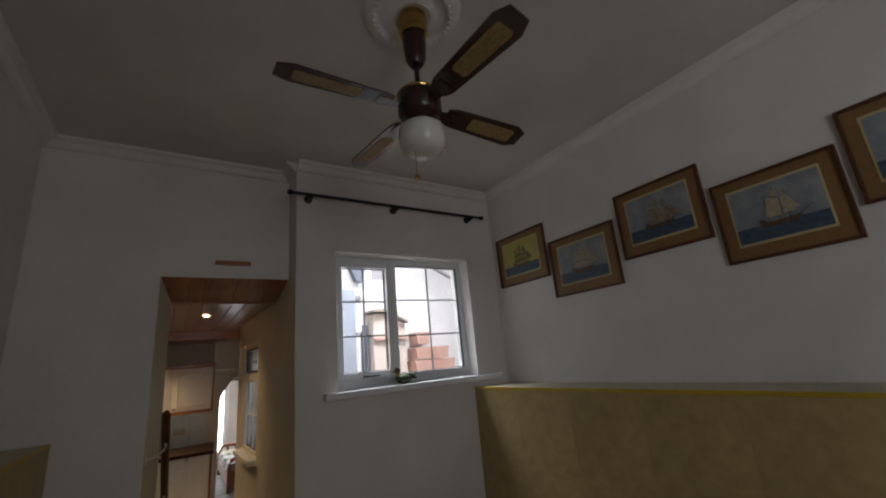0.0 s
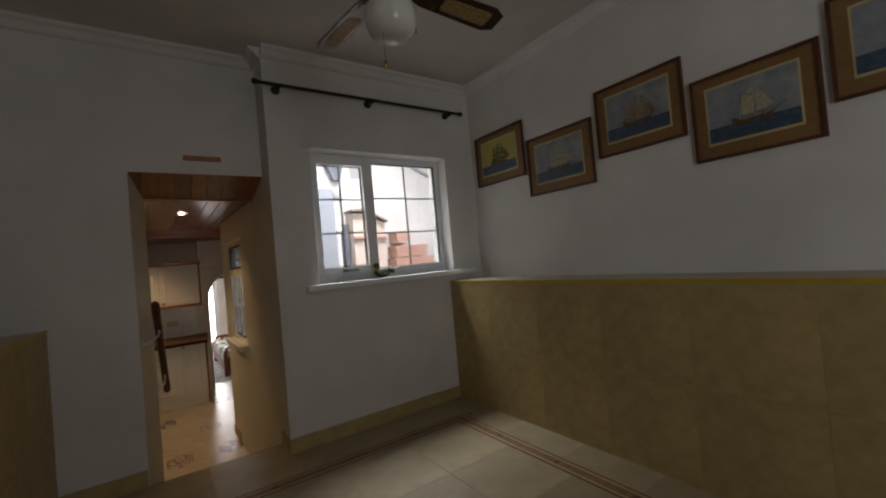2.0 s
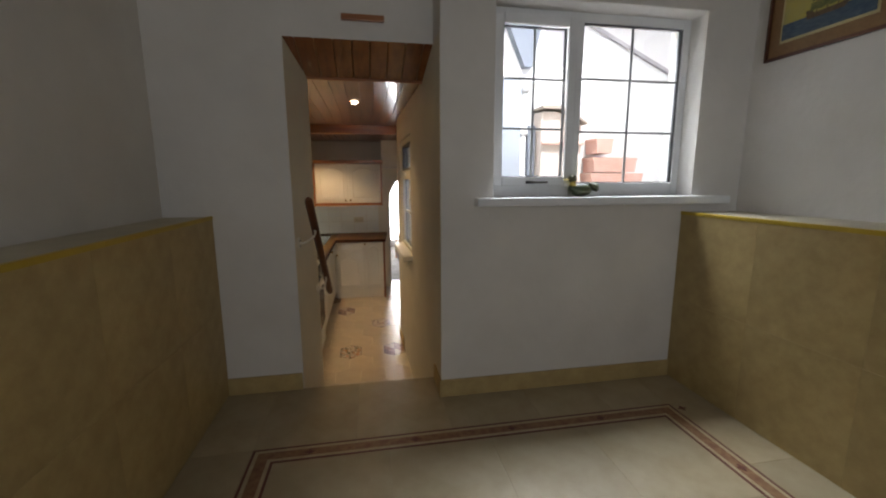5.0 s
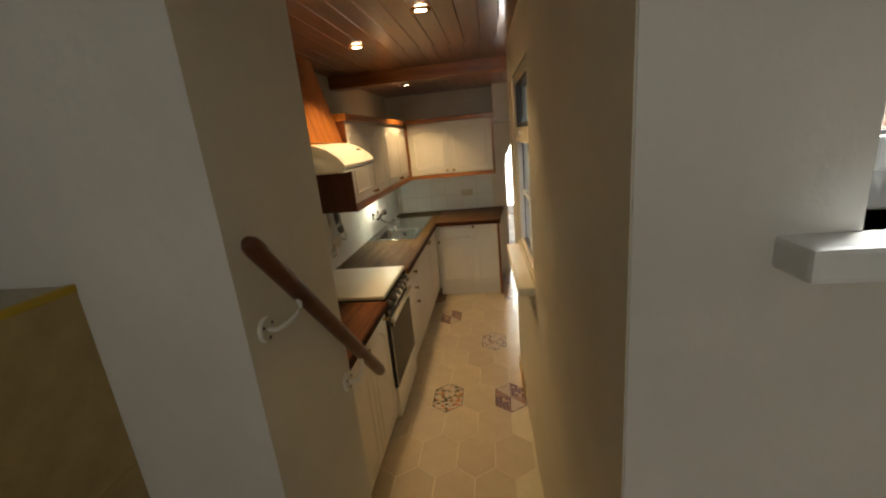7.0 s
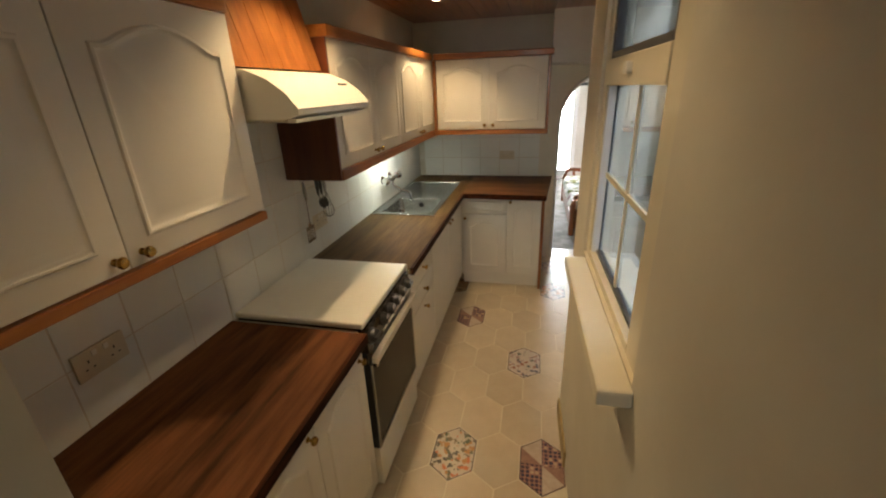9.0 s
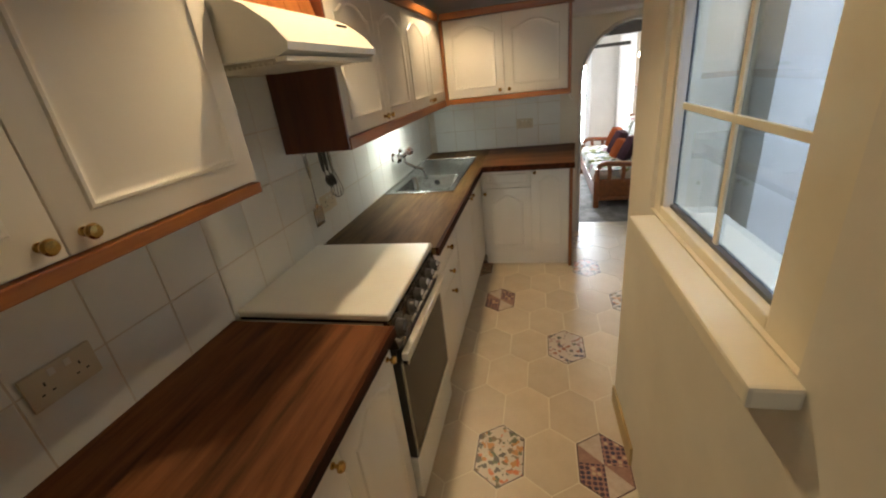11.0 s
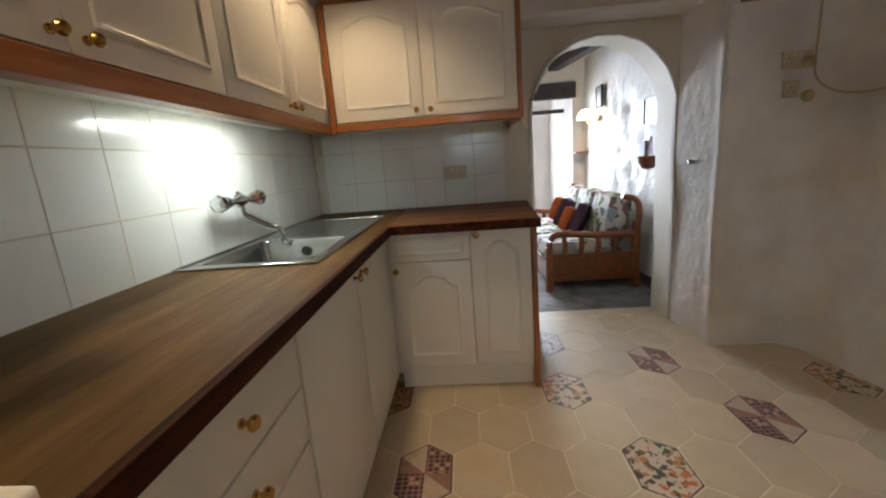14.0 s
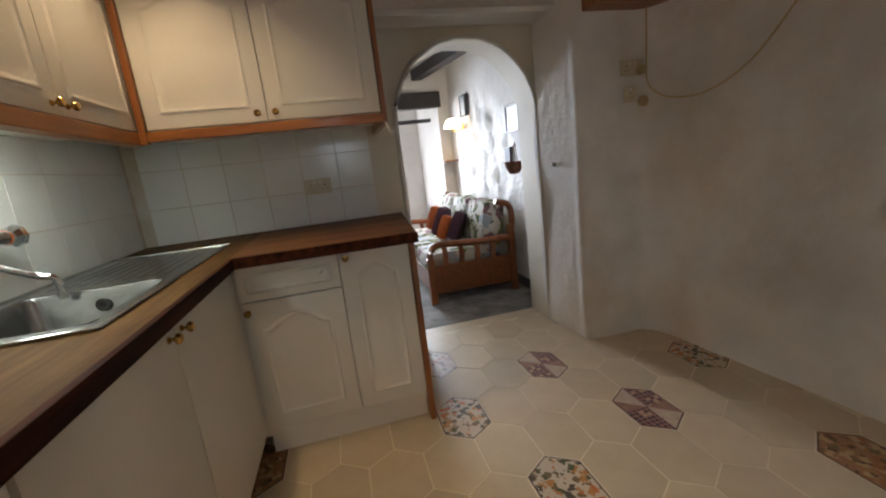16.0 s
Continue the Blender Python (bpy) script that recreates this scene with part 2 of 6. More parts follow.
M = {
    "plaster": mat("white_plaster", (0.74, 0.712, 0.672), (0.69, 0.66, 0.62), 0.85, grain=3, bump=0.4, fine=26, stain=0.1, depth=0.006),
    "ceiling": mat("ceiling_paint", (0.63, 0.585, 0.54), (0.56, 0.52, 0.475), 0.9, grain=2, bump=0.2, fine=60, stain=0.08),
    "cream_wall": mat("cream_wall_paint", (0.74, 0.69, 0.58), (0.69, 0.64, 0.53), 0.6, grain=3, bump=0.2, fine=40, stain=0.07),
    "old_plaster": mat("patchy_old_plaster", (0.88, 0.875, 0.87), (0.74, 0.68, 0.62), 0.85, grain=1.7, bump=0.8, fine=11, stain=0.22, depth=0.010, lo=0.42, hi=0.68),
    "rough_plaster": mat("rough_white_plaster", (0.74, 0.73, 0.71), (0.66, 0.64, 0.61), 0.6, grain=4, bump=0.7, fine=16, depth=0.02),
    "dado": mat("beige_stone_tile", (0.50, 0.375, 0.17), (0.41, 0.295, 0.125), 0.5, grain=11, bump=0.12, fine=80, vary=0.02, stain=0.15),
    "ledge": mat("beige_ledge", (0.55, 0.50, 0.38), rough=0.6, bump=0.15),
    "trim_gold": mat("ochre_edge_trim", (0.55, 0.37, 0.03), rough=0.4, bump=0.1),
    "floor": mat("cream_marble_tile", (0.44, 0.365, 0.24), (0.35, 0.28, 0.17), 0.38, grain=4, bump=0.05, fine=40, vary=0.04, stain=0.18),
    "grout": mat("buff_grout", (0.37, 0.30, 0.195), rough=0.8, bump=0.2),
    "border_red": mat("oxblood_tile_strip", (0.15, 0.035, 0.02), (0.10, 0.02, 0.015), 0.35, grain=20, bump=0.1),
    "border_tan": mat("tan_tile_strip", (0.19, 0.07, 0.035), (0.30, 0.17, 0.08), 0.4, grain=30, bump=0.1),
    "border_cream": mat("cream_tile_strip", (0.50, 0.42, 0.28), (0.42, 0.33, 0.2), 0.4, grain=20, bump=0.1),
    "upvc": mat("white_upvc", (0.80, 0.81, 0.82), (0.77, 0.78, 0.79), 0.35, bump=0.02, stain=0.03),
    "cream_paint": mat("cream_gloss_paint", (0.74, 0.68, 0.53), (0.70, 0.63, 0.47), 0.3, bump=0.06, fine=30, stain=0.1),
    "gasket": mat("grey_seal", (0.10, 0.10, 0.11), rough=0.5, bump=0.05),
    "lead": mat("grey_glazing_bar", (0.32, 0.33, 0.34), rough=0.4, bump=0.05),
    "iron": mat("black_iron", (0.012, 0.011, 0.012), rough=0.4, metal=0.3, bump=0.1),
    "dark_wood": wood("dark_stained_wood", (0.13, 0.04, 0.017), (0.07, 0.02, 0.009), "y", 0.3),
    "fan_brown": mat("dark_brown_lacquer", (0.045, 0.016, 0.01), (0.03, 0.01, 0.008), 0.25, bump=0.05),
    "cane": mat("woven_cane", (0.42, 0.28, 0.10), (0.20, 0.12, 0.04), 0.6, grain=90, bump=0.4, fine=160),
    "opal": mat("opal_glass", (0.75, 0.74, 0.68), rough=0.15, bump=0.0, stain=0.02),
    "brass": mat("polished_brass", (0.55, 0.35, 0.11), (0.42, 0.25, 0.07), 0.25, 1.0, bump=0.04),
    "chrome": mat("chrome", (0.75, 0.76, 0.78), rough=0.1, metal=1.0, bump=0.0, stain=0.02),
    "steel": mat("brushed_steel", (0.46, 0.47, 0.46), (0.37, 0.38, 0.37), 0.25, 1.0, stretch=(1, 12, 1), grain=20, bump=0.05, fine=60),
    "pine_y": wood("varnished_pine_y", (0.40, 0.15, 0.042), (0.24, 0.075, 0.018), "y", 0.35, 0.2),
    "pine_x": wood("varnished_pine_x", (0.40, 0.15, 0.042), (0.24, 0.075, 0.018), "x", 0.35, 0.2),
    "pine_z": wood("varnished_pine_z", (0.38, 0.14, 0.038), (0.25, 0.08, 0.02), "z", 0.35, 0.2),
    "pine_rail_y": wood("aged_pine_rail_y", (0.40, 0.150, 0.036), (0.25, 0.080, 0.018), "y", 0.4, 0.15),
    "pine_rail_x": wood("aged_pine_rail_x", (0.40, 0.150, 0.036), (0.25, 0.080, 0.018), "x", 0.4, 0.15),
    "pine_dark": wood("dark_pine_panel", (0.15, 0.04, 0.014), (0.09, 0.02, 0.008), "z", 0.4, 0.2),
    "pine_ceiling": wood("pine_ceiling_boards", (0.30, 0.095, 0.026), (0.18, 0.05, 0.014), "y", 0.3, 0.3),
    "worktop": mat("walnut_worktop", (0.20, 0.08, 0.034), (0.055, 0.022, 0.012), 0.6, stretch=(10, 1.1, 10), grain=2.2, bump=0.06, fine=20, stain=0.4, lo=0.36, hi=0.70),
    # Wear, plus the tube lamp's green cast mixed into the colour.
    "worktop_sink": mat("walnut_worktop_worn_lit", (0.170, 0.104, 0.043), (0.078, 0.044, 0.019), 0.6, stretch=(11, 1.2, 11), grain=2.2, bump=0.06, fine=20, stain=0.4, lo=0.34, hi=0.70),
    "worktop_x": mat("walnut_worktop_return", (0.25, 0.12, 0.048), (0.07, 0.03, 0.014), 0.48, stretch=(1.0, 5, 5), grain=1.6, bump=0.06, fine=20, stain=0.5, lo=0.3, hi=0.68),
    "edging": wood("dark_worktop_edging", (0.09, 0.026, 0.012), (0.02, 0.008, 0.005), "y", 0.65),
    "cabinet": mat("ivory_cabinet_vinyl", (0.76, 0.72, 0.65), (0.73, 0.69, 0.61), 0.35, grain=2, bump=0.03, fine=30, stain=0.05),
    "wall_tile": mat("white_glazed_tile", (0.80, 0.81, 0.77), (0.76, 0.77, 0.73), 0.16, grain=4, bump=0.05, fine=12, vary=0.03, stain=0.05),
    "tile_grout": mat("tan_tile_grout", (0.56, 0.49, 0.36), (0.68, 0.64, 0.56), 0.9, grain=8, bump=0.1),
    "enamel": mat("white_enamel", (0.76, 0.75, 0.68), (0.73, 0.71, 0.64), 0.3, bump=0.03, stain=0.06),
    # Lighter brown blotches put the panel's warm reflections into its colour.
    "panel_brown": mat("dark_enamel_with_reflections", (0.035, 0.024, 0.016), (0.10, 0.075, 0.045), 0.22, grain=9, bump=0.03, stain=0.3, lo=0.5, hi=0.75),
    "enamel_worn": mat("chipped_enamel", (0.66, 0.62, 0.52), (0.25, 0.15, 0.08), 0.35, grain=22, bump=0.08, stain=0.1, lo=0.62, hi=0.72),
    "black": mat("black_glass", (0.022, 0.018, 0.014), rough=0.2, bump=0.0),
    "charcoal": mat("dark_plastic", (0.03, 0.028, 0.026), rough=0.4, bump=0.05),
    "white_plastic": mat("white_plastic", (0.74, 0.72, 0.65), rough=0.35, bump=0.0, stain=0.03),
    "hex": mat("buff_terrazzo_tile", (0.62, 0.52, 0.38), (0.54, 0.44, 0.31), 0.35, grain=5, bump=0.08, fine=40, vary=0.06, stain=0.15),
    "hex_grout": mat("pale_grout", (0.78, 0.70, 0.53), rough=0.85, bump=0.2),
    "hex_floral": spots("floral_tile", (0.62, 0.53, 0.42), [(0.52, 0.13, 0.03), (0.07, 0.08, 0.03), (0.56, 0.46, 0.36), (0.45, 0.20, 0.05), (0.07, 0.055, 0.04), (0.60, 0.50, 0.40), (0.16, 0.10, 0.04)], 38, 0.35, 0.50),
    "hex_blue": spots("blue_floral_tile", (0.60, 0.52, 0.46), [(0.06, 0.06, 0.12), (0.56, 0.48, 0.43), (0.35, 0.22, 0.22), (0.30, 0.12, 0.08), (0.54, 0.46, 0.42), (0.10, 0.10, 0.09)], 36, 0.35, 0.42),
    "hex_plum": spots("plum_mosaic_tile", (0.36, 0.19, 0.15), [(0.045, 0.025, 0.05), (0.07, 0.03, 0.06), (0.50, 0.36, 0.24), (0.06, 0.03, 0.05), (0.04, 0.03, 0.07)], 44, 0.35, 0.38, scatter=0.12),
    "hex_brown": spots("brown_swirl_tile", (0.36, 0.19, 0.09), [(0.10, 0.05, 0.02), (0.45, 0.32, 0.18), (0.30, 0.12, 0.04), (0.16, 0.11, 0.05)], 34, 0.35, 0.5),
    "tile_line": mat("dark_tile_outline", (0.10, 0.055, 0.06), rough=0.4, bump=0.05),
    "hex_light": mat("pale_mosaic_quarter", (0.56, 0.47, 0.38), (0.46, 0.36, 0.28), 0.35, grain=22, bump=0.05),
    "hex_tan": mat("tan_mosaic_triangle", (0.36, 0.21, 0.15), (0.28, 0.15, 0.12), 0.35, grain=30, bump=0.05),
    "beige_plastic": mat("beige_plastic", (0.62, 0.55, 0.41), (0.58, 0.51, 0.37), 0.4, bump=0.0, stain=0.04),
    "carpet": mat("mottled_grey_carpet", (0.16, 0.15, 0.14), (0.32, 0.30, 0.28), 0.95, grain=7, bump=0.5, fine=200),
    "sofa_wood": wood("honey_pine_frame", (0.25, 0.075, 0.019), (0.14, 0.04, 0.010), "y", 0.35, 0.2),
    "floral": spots("floral_upholstery", (0.60, 0.58, 0.52), [(0.05, 0.09, 0.03), (0.16, 0.17, 0.05), (0.30, 0.34, 0.38), (0.09, 0.12, 0.05), (0.22, 0.12, 0.13)], 11, 0.9, 0.46, 0.3, 3.0),
    "plum": mat("plum_velvet", (0.075, 0.03, 0.05), rough=0.9, bump=0.3, fine=120),
    "orange": mat("burnt_orange_fabric", (0.45, 0.10, 0.02), rough=0.9, bump=0.3, fine=120),
    "black_wood": mat("blackened_beam", (0.02, 0.018, 0.02), (0.035, 0.03, 0.03), 0.7, grain=8, bump=0.4, fine=20),
    "terracotta": mat("terracotta", (0.58, 0.32, 0.25), (0.64, 0.42, 0.35), 0.8, grain=6, bump=0.2),
    "render": mat("white_outdoor_render", (0.78, 0.78, 0.77), (0.72, 0.72, 0.71), 0.9, grain=2, bump=0.3, fine=30),
    "stone": mat("courtyard_stone", (0.35, 0.30, 0.25), rough=0.85, bump=0.3),
    "slate": mat("blue_grey_paint", (0.16, 0.18, 0.22), rough=0.6, bump=0.1),
    # Cupboard paint; on the courtyard side wall it also dims the view.
    "slate_light": mat("pale_blue_grey_paint_and_dimming", (0.34, 0.38, 0.44), rough=0.6, bump=0.1),
    "verge": mat("pale_grey_board", (0.42, 0.40, 0.42), rough=0.7, bump=0.1),
    "clay_render": mat("clay_coloured_render", (0.68, 0.57, 0.49), (0.72, 0.63, 0.57), 0.85, grain=3, bump=0.2),
    "filter": mat("cream_filter_metal", (0.68, 0.63, 0.52), rough=0.45, bump=0.05),
    "wicker": mat("brown_wicker", (0.20, 0.06, 0.03), (0.09, 0.03, 0.015), 0.7, grain=60, bump=0.6, fine=90),
    "cable": mat("yellowed_cable", (0.55, 0.42, 0.22), rough=0.5, bump=0.02),
    "glass": glass_mat("clear_glass"),
    # Blue-grey panes; the extra dark tint dims the bright courtyard behind.
    "dimmed_glass": glass_mat("dimmed_blue_grey_glass", (0.36, 0.40, 0.46)),
    "bulb": mat("lit_bulb", (1.0, 0.85, 0.6), rough=0.4, bump=0.0, stain=0, glow=30.0),
    "tube": mat("lit_tube", (0.95, 1.0, 0.9), rough=0.4, bump=0.0, stain=0, glow=2.5),
    "shade_glass": mat("lit_frosted_glass", (1.0, 0.82, 0.55), rough=0.5, bump=0.0, stain=0, glow=9.0),
    # Even glow that stands for the daylight beyond the glazed door.
    "daylight": mat("glowing_daylight", (0.9, 0.95, 1.0), rough=0.9, bump=0.0, stain=0.0, glow=7.0),
    "sail": mat("painted_sail", (0.52, 0.45, 0.32), (0.36, 0.30, 0.20), 0.4, grain=60, bump=0.05),
    "sail_dark": mat("painted_brown_sail", (0.22, 0.14, 0.08), (0.40, 0.32, 0.22), 0.4, grain=40, bump=0.05),
    "sail_green": mat("painted_olive_sail", (0.10, 0.11, 0.03), (0.22, 0.20, 0.06), 0.4, grain=40, bump=0.05),
    "hull": mat("painted_hull", (0.10, 0.05, 0.02), (0.16, 0.1, 0.05), 0.4, grain=60, bump=0.05),
    "sea": mat("painted_sea", (0.03, 0.06, 0.11), (0.08, 0.12, 0.16), 0.3, stretch=(1, 3, 9), grain=9, bump=0.05),
    "art_sky": mat("painted_sky", (0.19, 0.22, 0.26), (0.36, 0.37, 0.36), 0.3, grain=7, bump=0.05),
    "art_yellow": mat("painted_yellow_sky", (0.50, 0.40, 0.08), (0.40, 0.36, 0.14), 0.3, grain=7, bump=0.05),
    "mount": mat("brown_picture_mount", (0.26, 0.14, 0.05), (0.22, 0.115, 0.04), 0.5, grain=40, bump=0.1),
    "mount_line": mat("gilt_mount_line", (0.60, 0.50, 0.26), rough=0.4, bump=0.05),
    "duck_green": mat("mallard_green", (0.03, 0.06, 0.02), (0.08, 0.07, 0.03), 0.35, grain=14, bump=0.05),
    "duck_yellow": mat("duck_yellow", (0.45, 0.32, 0.05), rough=0.4, bump=0.02),
}


# ---- building helpers ----
ORIGIN = {}


def thing(name, at, label, category, group="", kind=""):
    ob = new(name)
    ob.empty_display_size = 0.1
    ob.location = at
    ORIGIN[ob] = Vector(at)
    return tagged(ob, label, category, group, kind)


def solid(name, bm, material, label="", category="", group="", kind="", smooth=False):
    me = bpy.data.meshes.new(name)
    bmesh.ops.recalc_face_normals(bm, faces=bm.faces[:])
    bm.to_mesh(me)
    bm.free()
    if smooth:
        me.shade_smooth()
        me.set_sharp_from_angle(angle=radians(40))
    me.materials.append(M[material])
    ob = new(name, me)
    ORIGIN[ob] = Vector((0, 0, 0))
    return tagged(ob, label, category, group, kind)


def part(name, bm, material, parent, label="", smooth=False):
    bmesh.ops.translate(bm, verts=bm.verts[:], vec=-ORIGIN[parent])
    ob = solid(name, bm, material, label, smooth=smooth)
    ob.parent = parent
    ORIGIN[ob] = ORIGIN[parent]
    return ob


def structure(name, bm, material, label, smooth=False):
    return solid(name, bm, material, label, "", "", "structure", smooth)


def bx(lo, hi, bevel=0.0, bm=None, m=None, seg=2):
    bm = bm or bmesh.new()
    lo, hi = Vector(lo), Vector(hi)
    mid, size = (lo + hi) / 2, hi - lo
    made = bmesh.ops.create_cube(bm, size=1.0, matrix=Matrix.Translation(mid) @ Matrix.Diagonal((*[abs(s) for s in size], 1)))
    verts = made["verts"]
    if bevel:
        edges = list({e for v in verts for e in v.link_edges})
        out = bmesh.ops.bevel(bm, geom=edges, offset=bevel, segments=seg, affect="EDGES", profile=0.6)
        verts = list({v for f in out["faces"] for v in f.verts} | {v for v in verts if v.is_valid})
    if m is not None:
        bmesh.ops.transform(bm, matrix=m, verts=[v for v in verts if v.is_valid])
    return bm


def prism(points, z0, z1, bm=None):
    """An upright prism over a plan outline."""
    bm = bm or bmesh.new()
    low = [bm.verts.new((x, y, z0)) for x, y in points]
    high = [bm.verts.new((x, y, z1)) for x, y in points]
    bm.faces.new(low[::-1])
    bm.faces.new(high)
    for i in range(len(points)):
        j = (i + 1) % len(points)
        bm.faces.new((low[i], low[j], high[j], high[i]))
    return bm


def extrude_yz(points, x0, x1, bm=None):
    """A prism along x over an outline in y and z."""
    bm = bm or bmesh.new()
    a = [bm.verts.new((x0, y, z)) for y, z in points]
    b = [bm.verts.new((x1, y, z)) for y, z in points]
    bm.faces.new(a)
    bm.faces.new(b[::-1])
    for i in range(len(points)):
        j = (i + 1) % len(points)
        bm.faces.new((a[i], b[i], b[j], a[j]))
    return bm


def extrude_xz(points, y0, y1, bm=None):
    bm = bm or bmesh.new()
    a = [bm.verts.new((x, y0, z)) for x, z in points]
    b = [bm.verts.new((x, y1, z)) for x, z in points]
    bm.faces.new(a)
    bm.faces.new(b[::-1])
    for i in range(len(points)):
        j = (i + 1) % len(points)
        bm.faces.new((a[i], b[i], b[j], a[j]))
    return bm


def lathe(profile, m=Matrix(), seg=24, bm=None):
    """Turns a profile of (radius, height) round the z axis of m."""
    bm = bm or bmesh.new()
    rings = []
    for r, z in profile:
        if r < 1e-5:
            rings.append([bm.verts.new(m @ Vector((0, 0, z)))])
        else:
            rings.append([bm.verts.new(m @ Vector((r * math.cos(a), r * math.sin(a), z))) for a in (2 * math.pi * k / seg for k in range(seg))])
    for lo, hi in zip(rings, rings[1:]):
        for k in range(seg):
            j = (k + 1) % seg
            quad = [lo[k % len(lo)], lo[j % len(lo)], hi[j % len(hi)], hi[k % len(hi)]]
            quad = list(dict.fromkeys(quad))
            if len(quad) > 2:
                bm.faces.new(quad)
    return bm


def tube(points, r, seg=10, bm=None):
    """A round bar along a line of points."""
    bm = bm or bmesh.new()
    pts = [Vector(p) for p in points]
    rings = []
    for i, p in enumerate(pts):
        d = (pts[min(i + 1, len(pts) - 1)] - pts[max(i - 1, 0)]).normalized()
        up = Vector((0, 0, 1)) if abs(d.z) < 0.95 else Vector((1, 0, 0))
        u = d.cross(up).normalized()
        w = u.cross(d)
        radius = r[i] if isinstance(r, (list, tuple)) else r
        rings.append([bm.verts.new(p + radius * (math.cos(a) * u + math.sin(a) * w)) for a in (2 * math.pi * k / seg for k in range(seg))])
    bm.faces.new(rings[0])
    bm.faces.new(rings[-1][::-1])
    for lo, hi in zip(rings, rings[1:]):
        for k in range(seg):
            j = (k + 1) % seg
            bm.faces.new((lo[k], lo[j], hi[j], hi[k]))
    return bm


def curve_points(knots, n=24):
    """A smooth line through knots."""
    out = []
    k = [Vector(p) for p in knots]
    k = [2 * k[0] - k[1]] + k + [2 * k[-1] - k[-2]]
    for i in range(1, len(k) - 2):
        for s in range(n):
            t = s / n
            out.append(0.5 * (2 * k[i] + (k[i + 1] - k[i - 1]) * t + (2 * k[i - 1] - 5 * k[i] + 4 * k[i + 1] - k[i + 2]) * t * t
                              + (3 * k[i] - k[i - 1] - 3 * k[i + 1] + k[i + 2]) * t ** 3))
    return out + [k[-2]]


def ellipsoid(centre, size, m=Matrix(), u=20, v=12, bm=None):
    bm = bm or bmesh.new()
    bmesh.ops.create_uvsphere(bm, u_segments=u, v_segments=v, radius=1.0, matrix=Matrix.Translation(centre) @ m @ Matrix.Diagonal((*size, 1)))
    return bm

# ---- structure: upper room ----
ZR = 0.54      # floor of the upper room above the kitchen floor
DOOR_Y = 3.563
CEIL = 3.34
WIN_Y = 3.325
DL, DR = 0.442, 1.229   # sides of the doorway
LX, RX = -0.21, 3.047
BACK = -1.9

structure("floor_upper_room", bx((LX - 0.2, BACK - 0.2, ZR - 0.2), (RX + 0.2, DOOR_Y, ZR - 0.0014)), "grout", "tiled floor of the upper room, brown joints")
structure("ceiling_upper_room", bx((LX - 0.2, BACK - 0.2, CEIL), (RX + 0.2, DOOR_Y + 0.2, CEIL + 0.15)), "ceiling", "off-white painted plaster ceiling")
structure("wall_left_room", bx((LX - 0.2, BACK - 0.2, ZR), (LX, DOOR_Y + 0.15, CEIL)), "plaster", "white painted plaster wall")
structure("wall_picture_side", bx((RX, BACK - 0.2, ZR), (RX + 0.2, WIN_Y, CEIL)), "plaster", "white painted plaster wall hung with ship pictures")
structure("wall_back_room", bx((LX, BACK - 0.2, ZR), (RX, BACK, CEIL)), "plaster", "white painted plaster wall")

# wall with the doorway
bm = prism([(LX, DOOR_Y), (DL, DOOR_Y), (0.452, DOOR_Y + 0.15), (LX, DOOR_Y + 0.15)], -0.2, 2.49)
bx((LX, DOOR_Y, 2.49), (DL, DOOR_Y + 0.15, CEIL), bm=bm)
bx((DL, DOOR_Y, 2.49), (1.45, DOOR_Y + 0.15, CEIL), bm=bm)
structure("wall_doorway", bm, "plaster", "white plaster wall round the open doorway")

# wall with the window, standing forward of the doorway wall
WX0, WX1, WZ0, WZ1 = 1.512, 2.725, 1.662, 2.66
bm = bx((DR, WIN_Y, -0.2), (WX0, DOOR_Y, CEIL))
bx((WX1, WIN_Y, -0.2), (RX + 0.2, DOOR_Y + 0.04, CEIL), bm=bm)
bx((WX0, WIN_Y, -0.2), (WX1, DOOR_Y + 0.04, WZ0), bm=bm)
bx((WX0, WIN_Y, WZ1), (WX1, DOOR_Y + 0.04, CEIL), bm=bm)
structure("wall_window", bm, "plaster", "white plaster wall round the casement window")

# coved cornice round the ceiling
COVE = [(0, 0), (0.075, 0), (0.07, -0.018), (0.045, -0.03), (0.028, -0.055), (0.018, -0.065), (0, -0.07)]


def cornice(a, b, inward):
    bm = bmesh.new()
    a, b, n = Vector((*a, CEIL)), Vector((*b, CEIL)), Vector((*inward, 0))
    ends = [[bm.verts.new(p + n * d + Vector((0, 0, h))) for d, h in COVE] for p in (a, b)]
    for i in range(len(COVE)):
        j = (i + 1) % len(COVE)
        bm.faces.new((ends[0][i], ends[0][j], ends[1][j], ends[1][i]))
    bm.faces.new(ends[0])
    bm.faces.new(ends[1][::-1])
    return structure("trim", bm, "plaster", "white plaster cornice moulding")


cornice((LX, BACK), (LX, DOOR_Y), (1, 0))
cornice((LX, DOOR_Y), (DR, DOOR_Y), (0, -1))
cornice((DR, WIN_Y), (RX, WIN_Y), (0, -1))
cornice((DR, DOOR_Y), (DR, WIN_Y), (-1, 0))
cornice((RX, BACK), (RX, WIN_Y), (-1, 0))

# half-height tiled dado walls with a ledge on top
DADO = 1.567
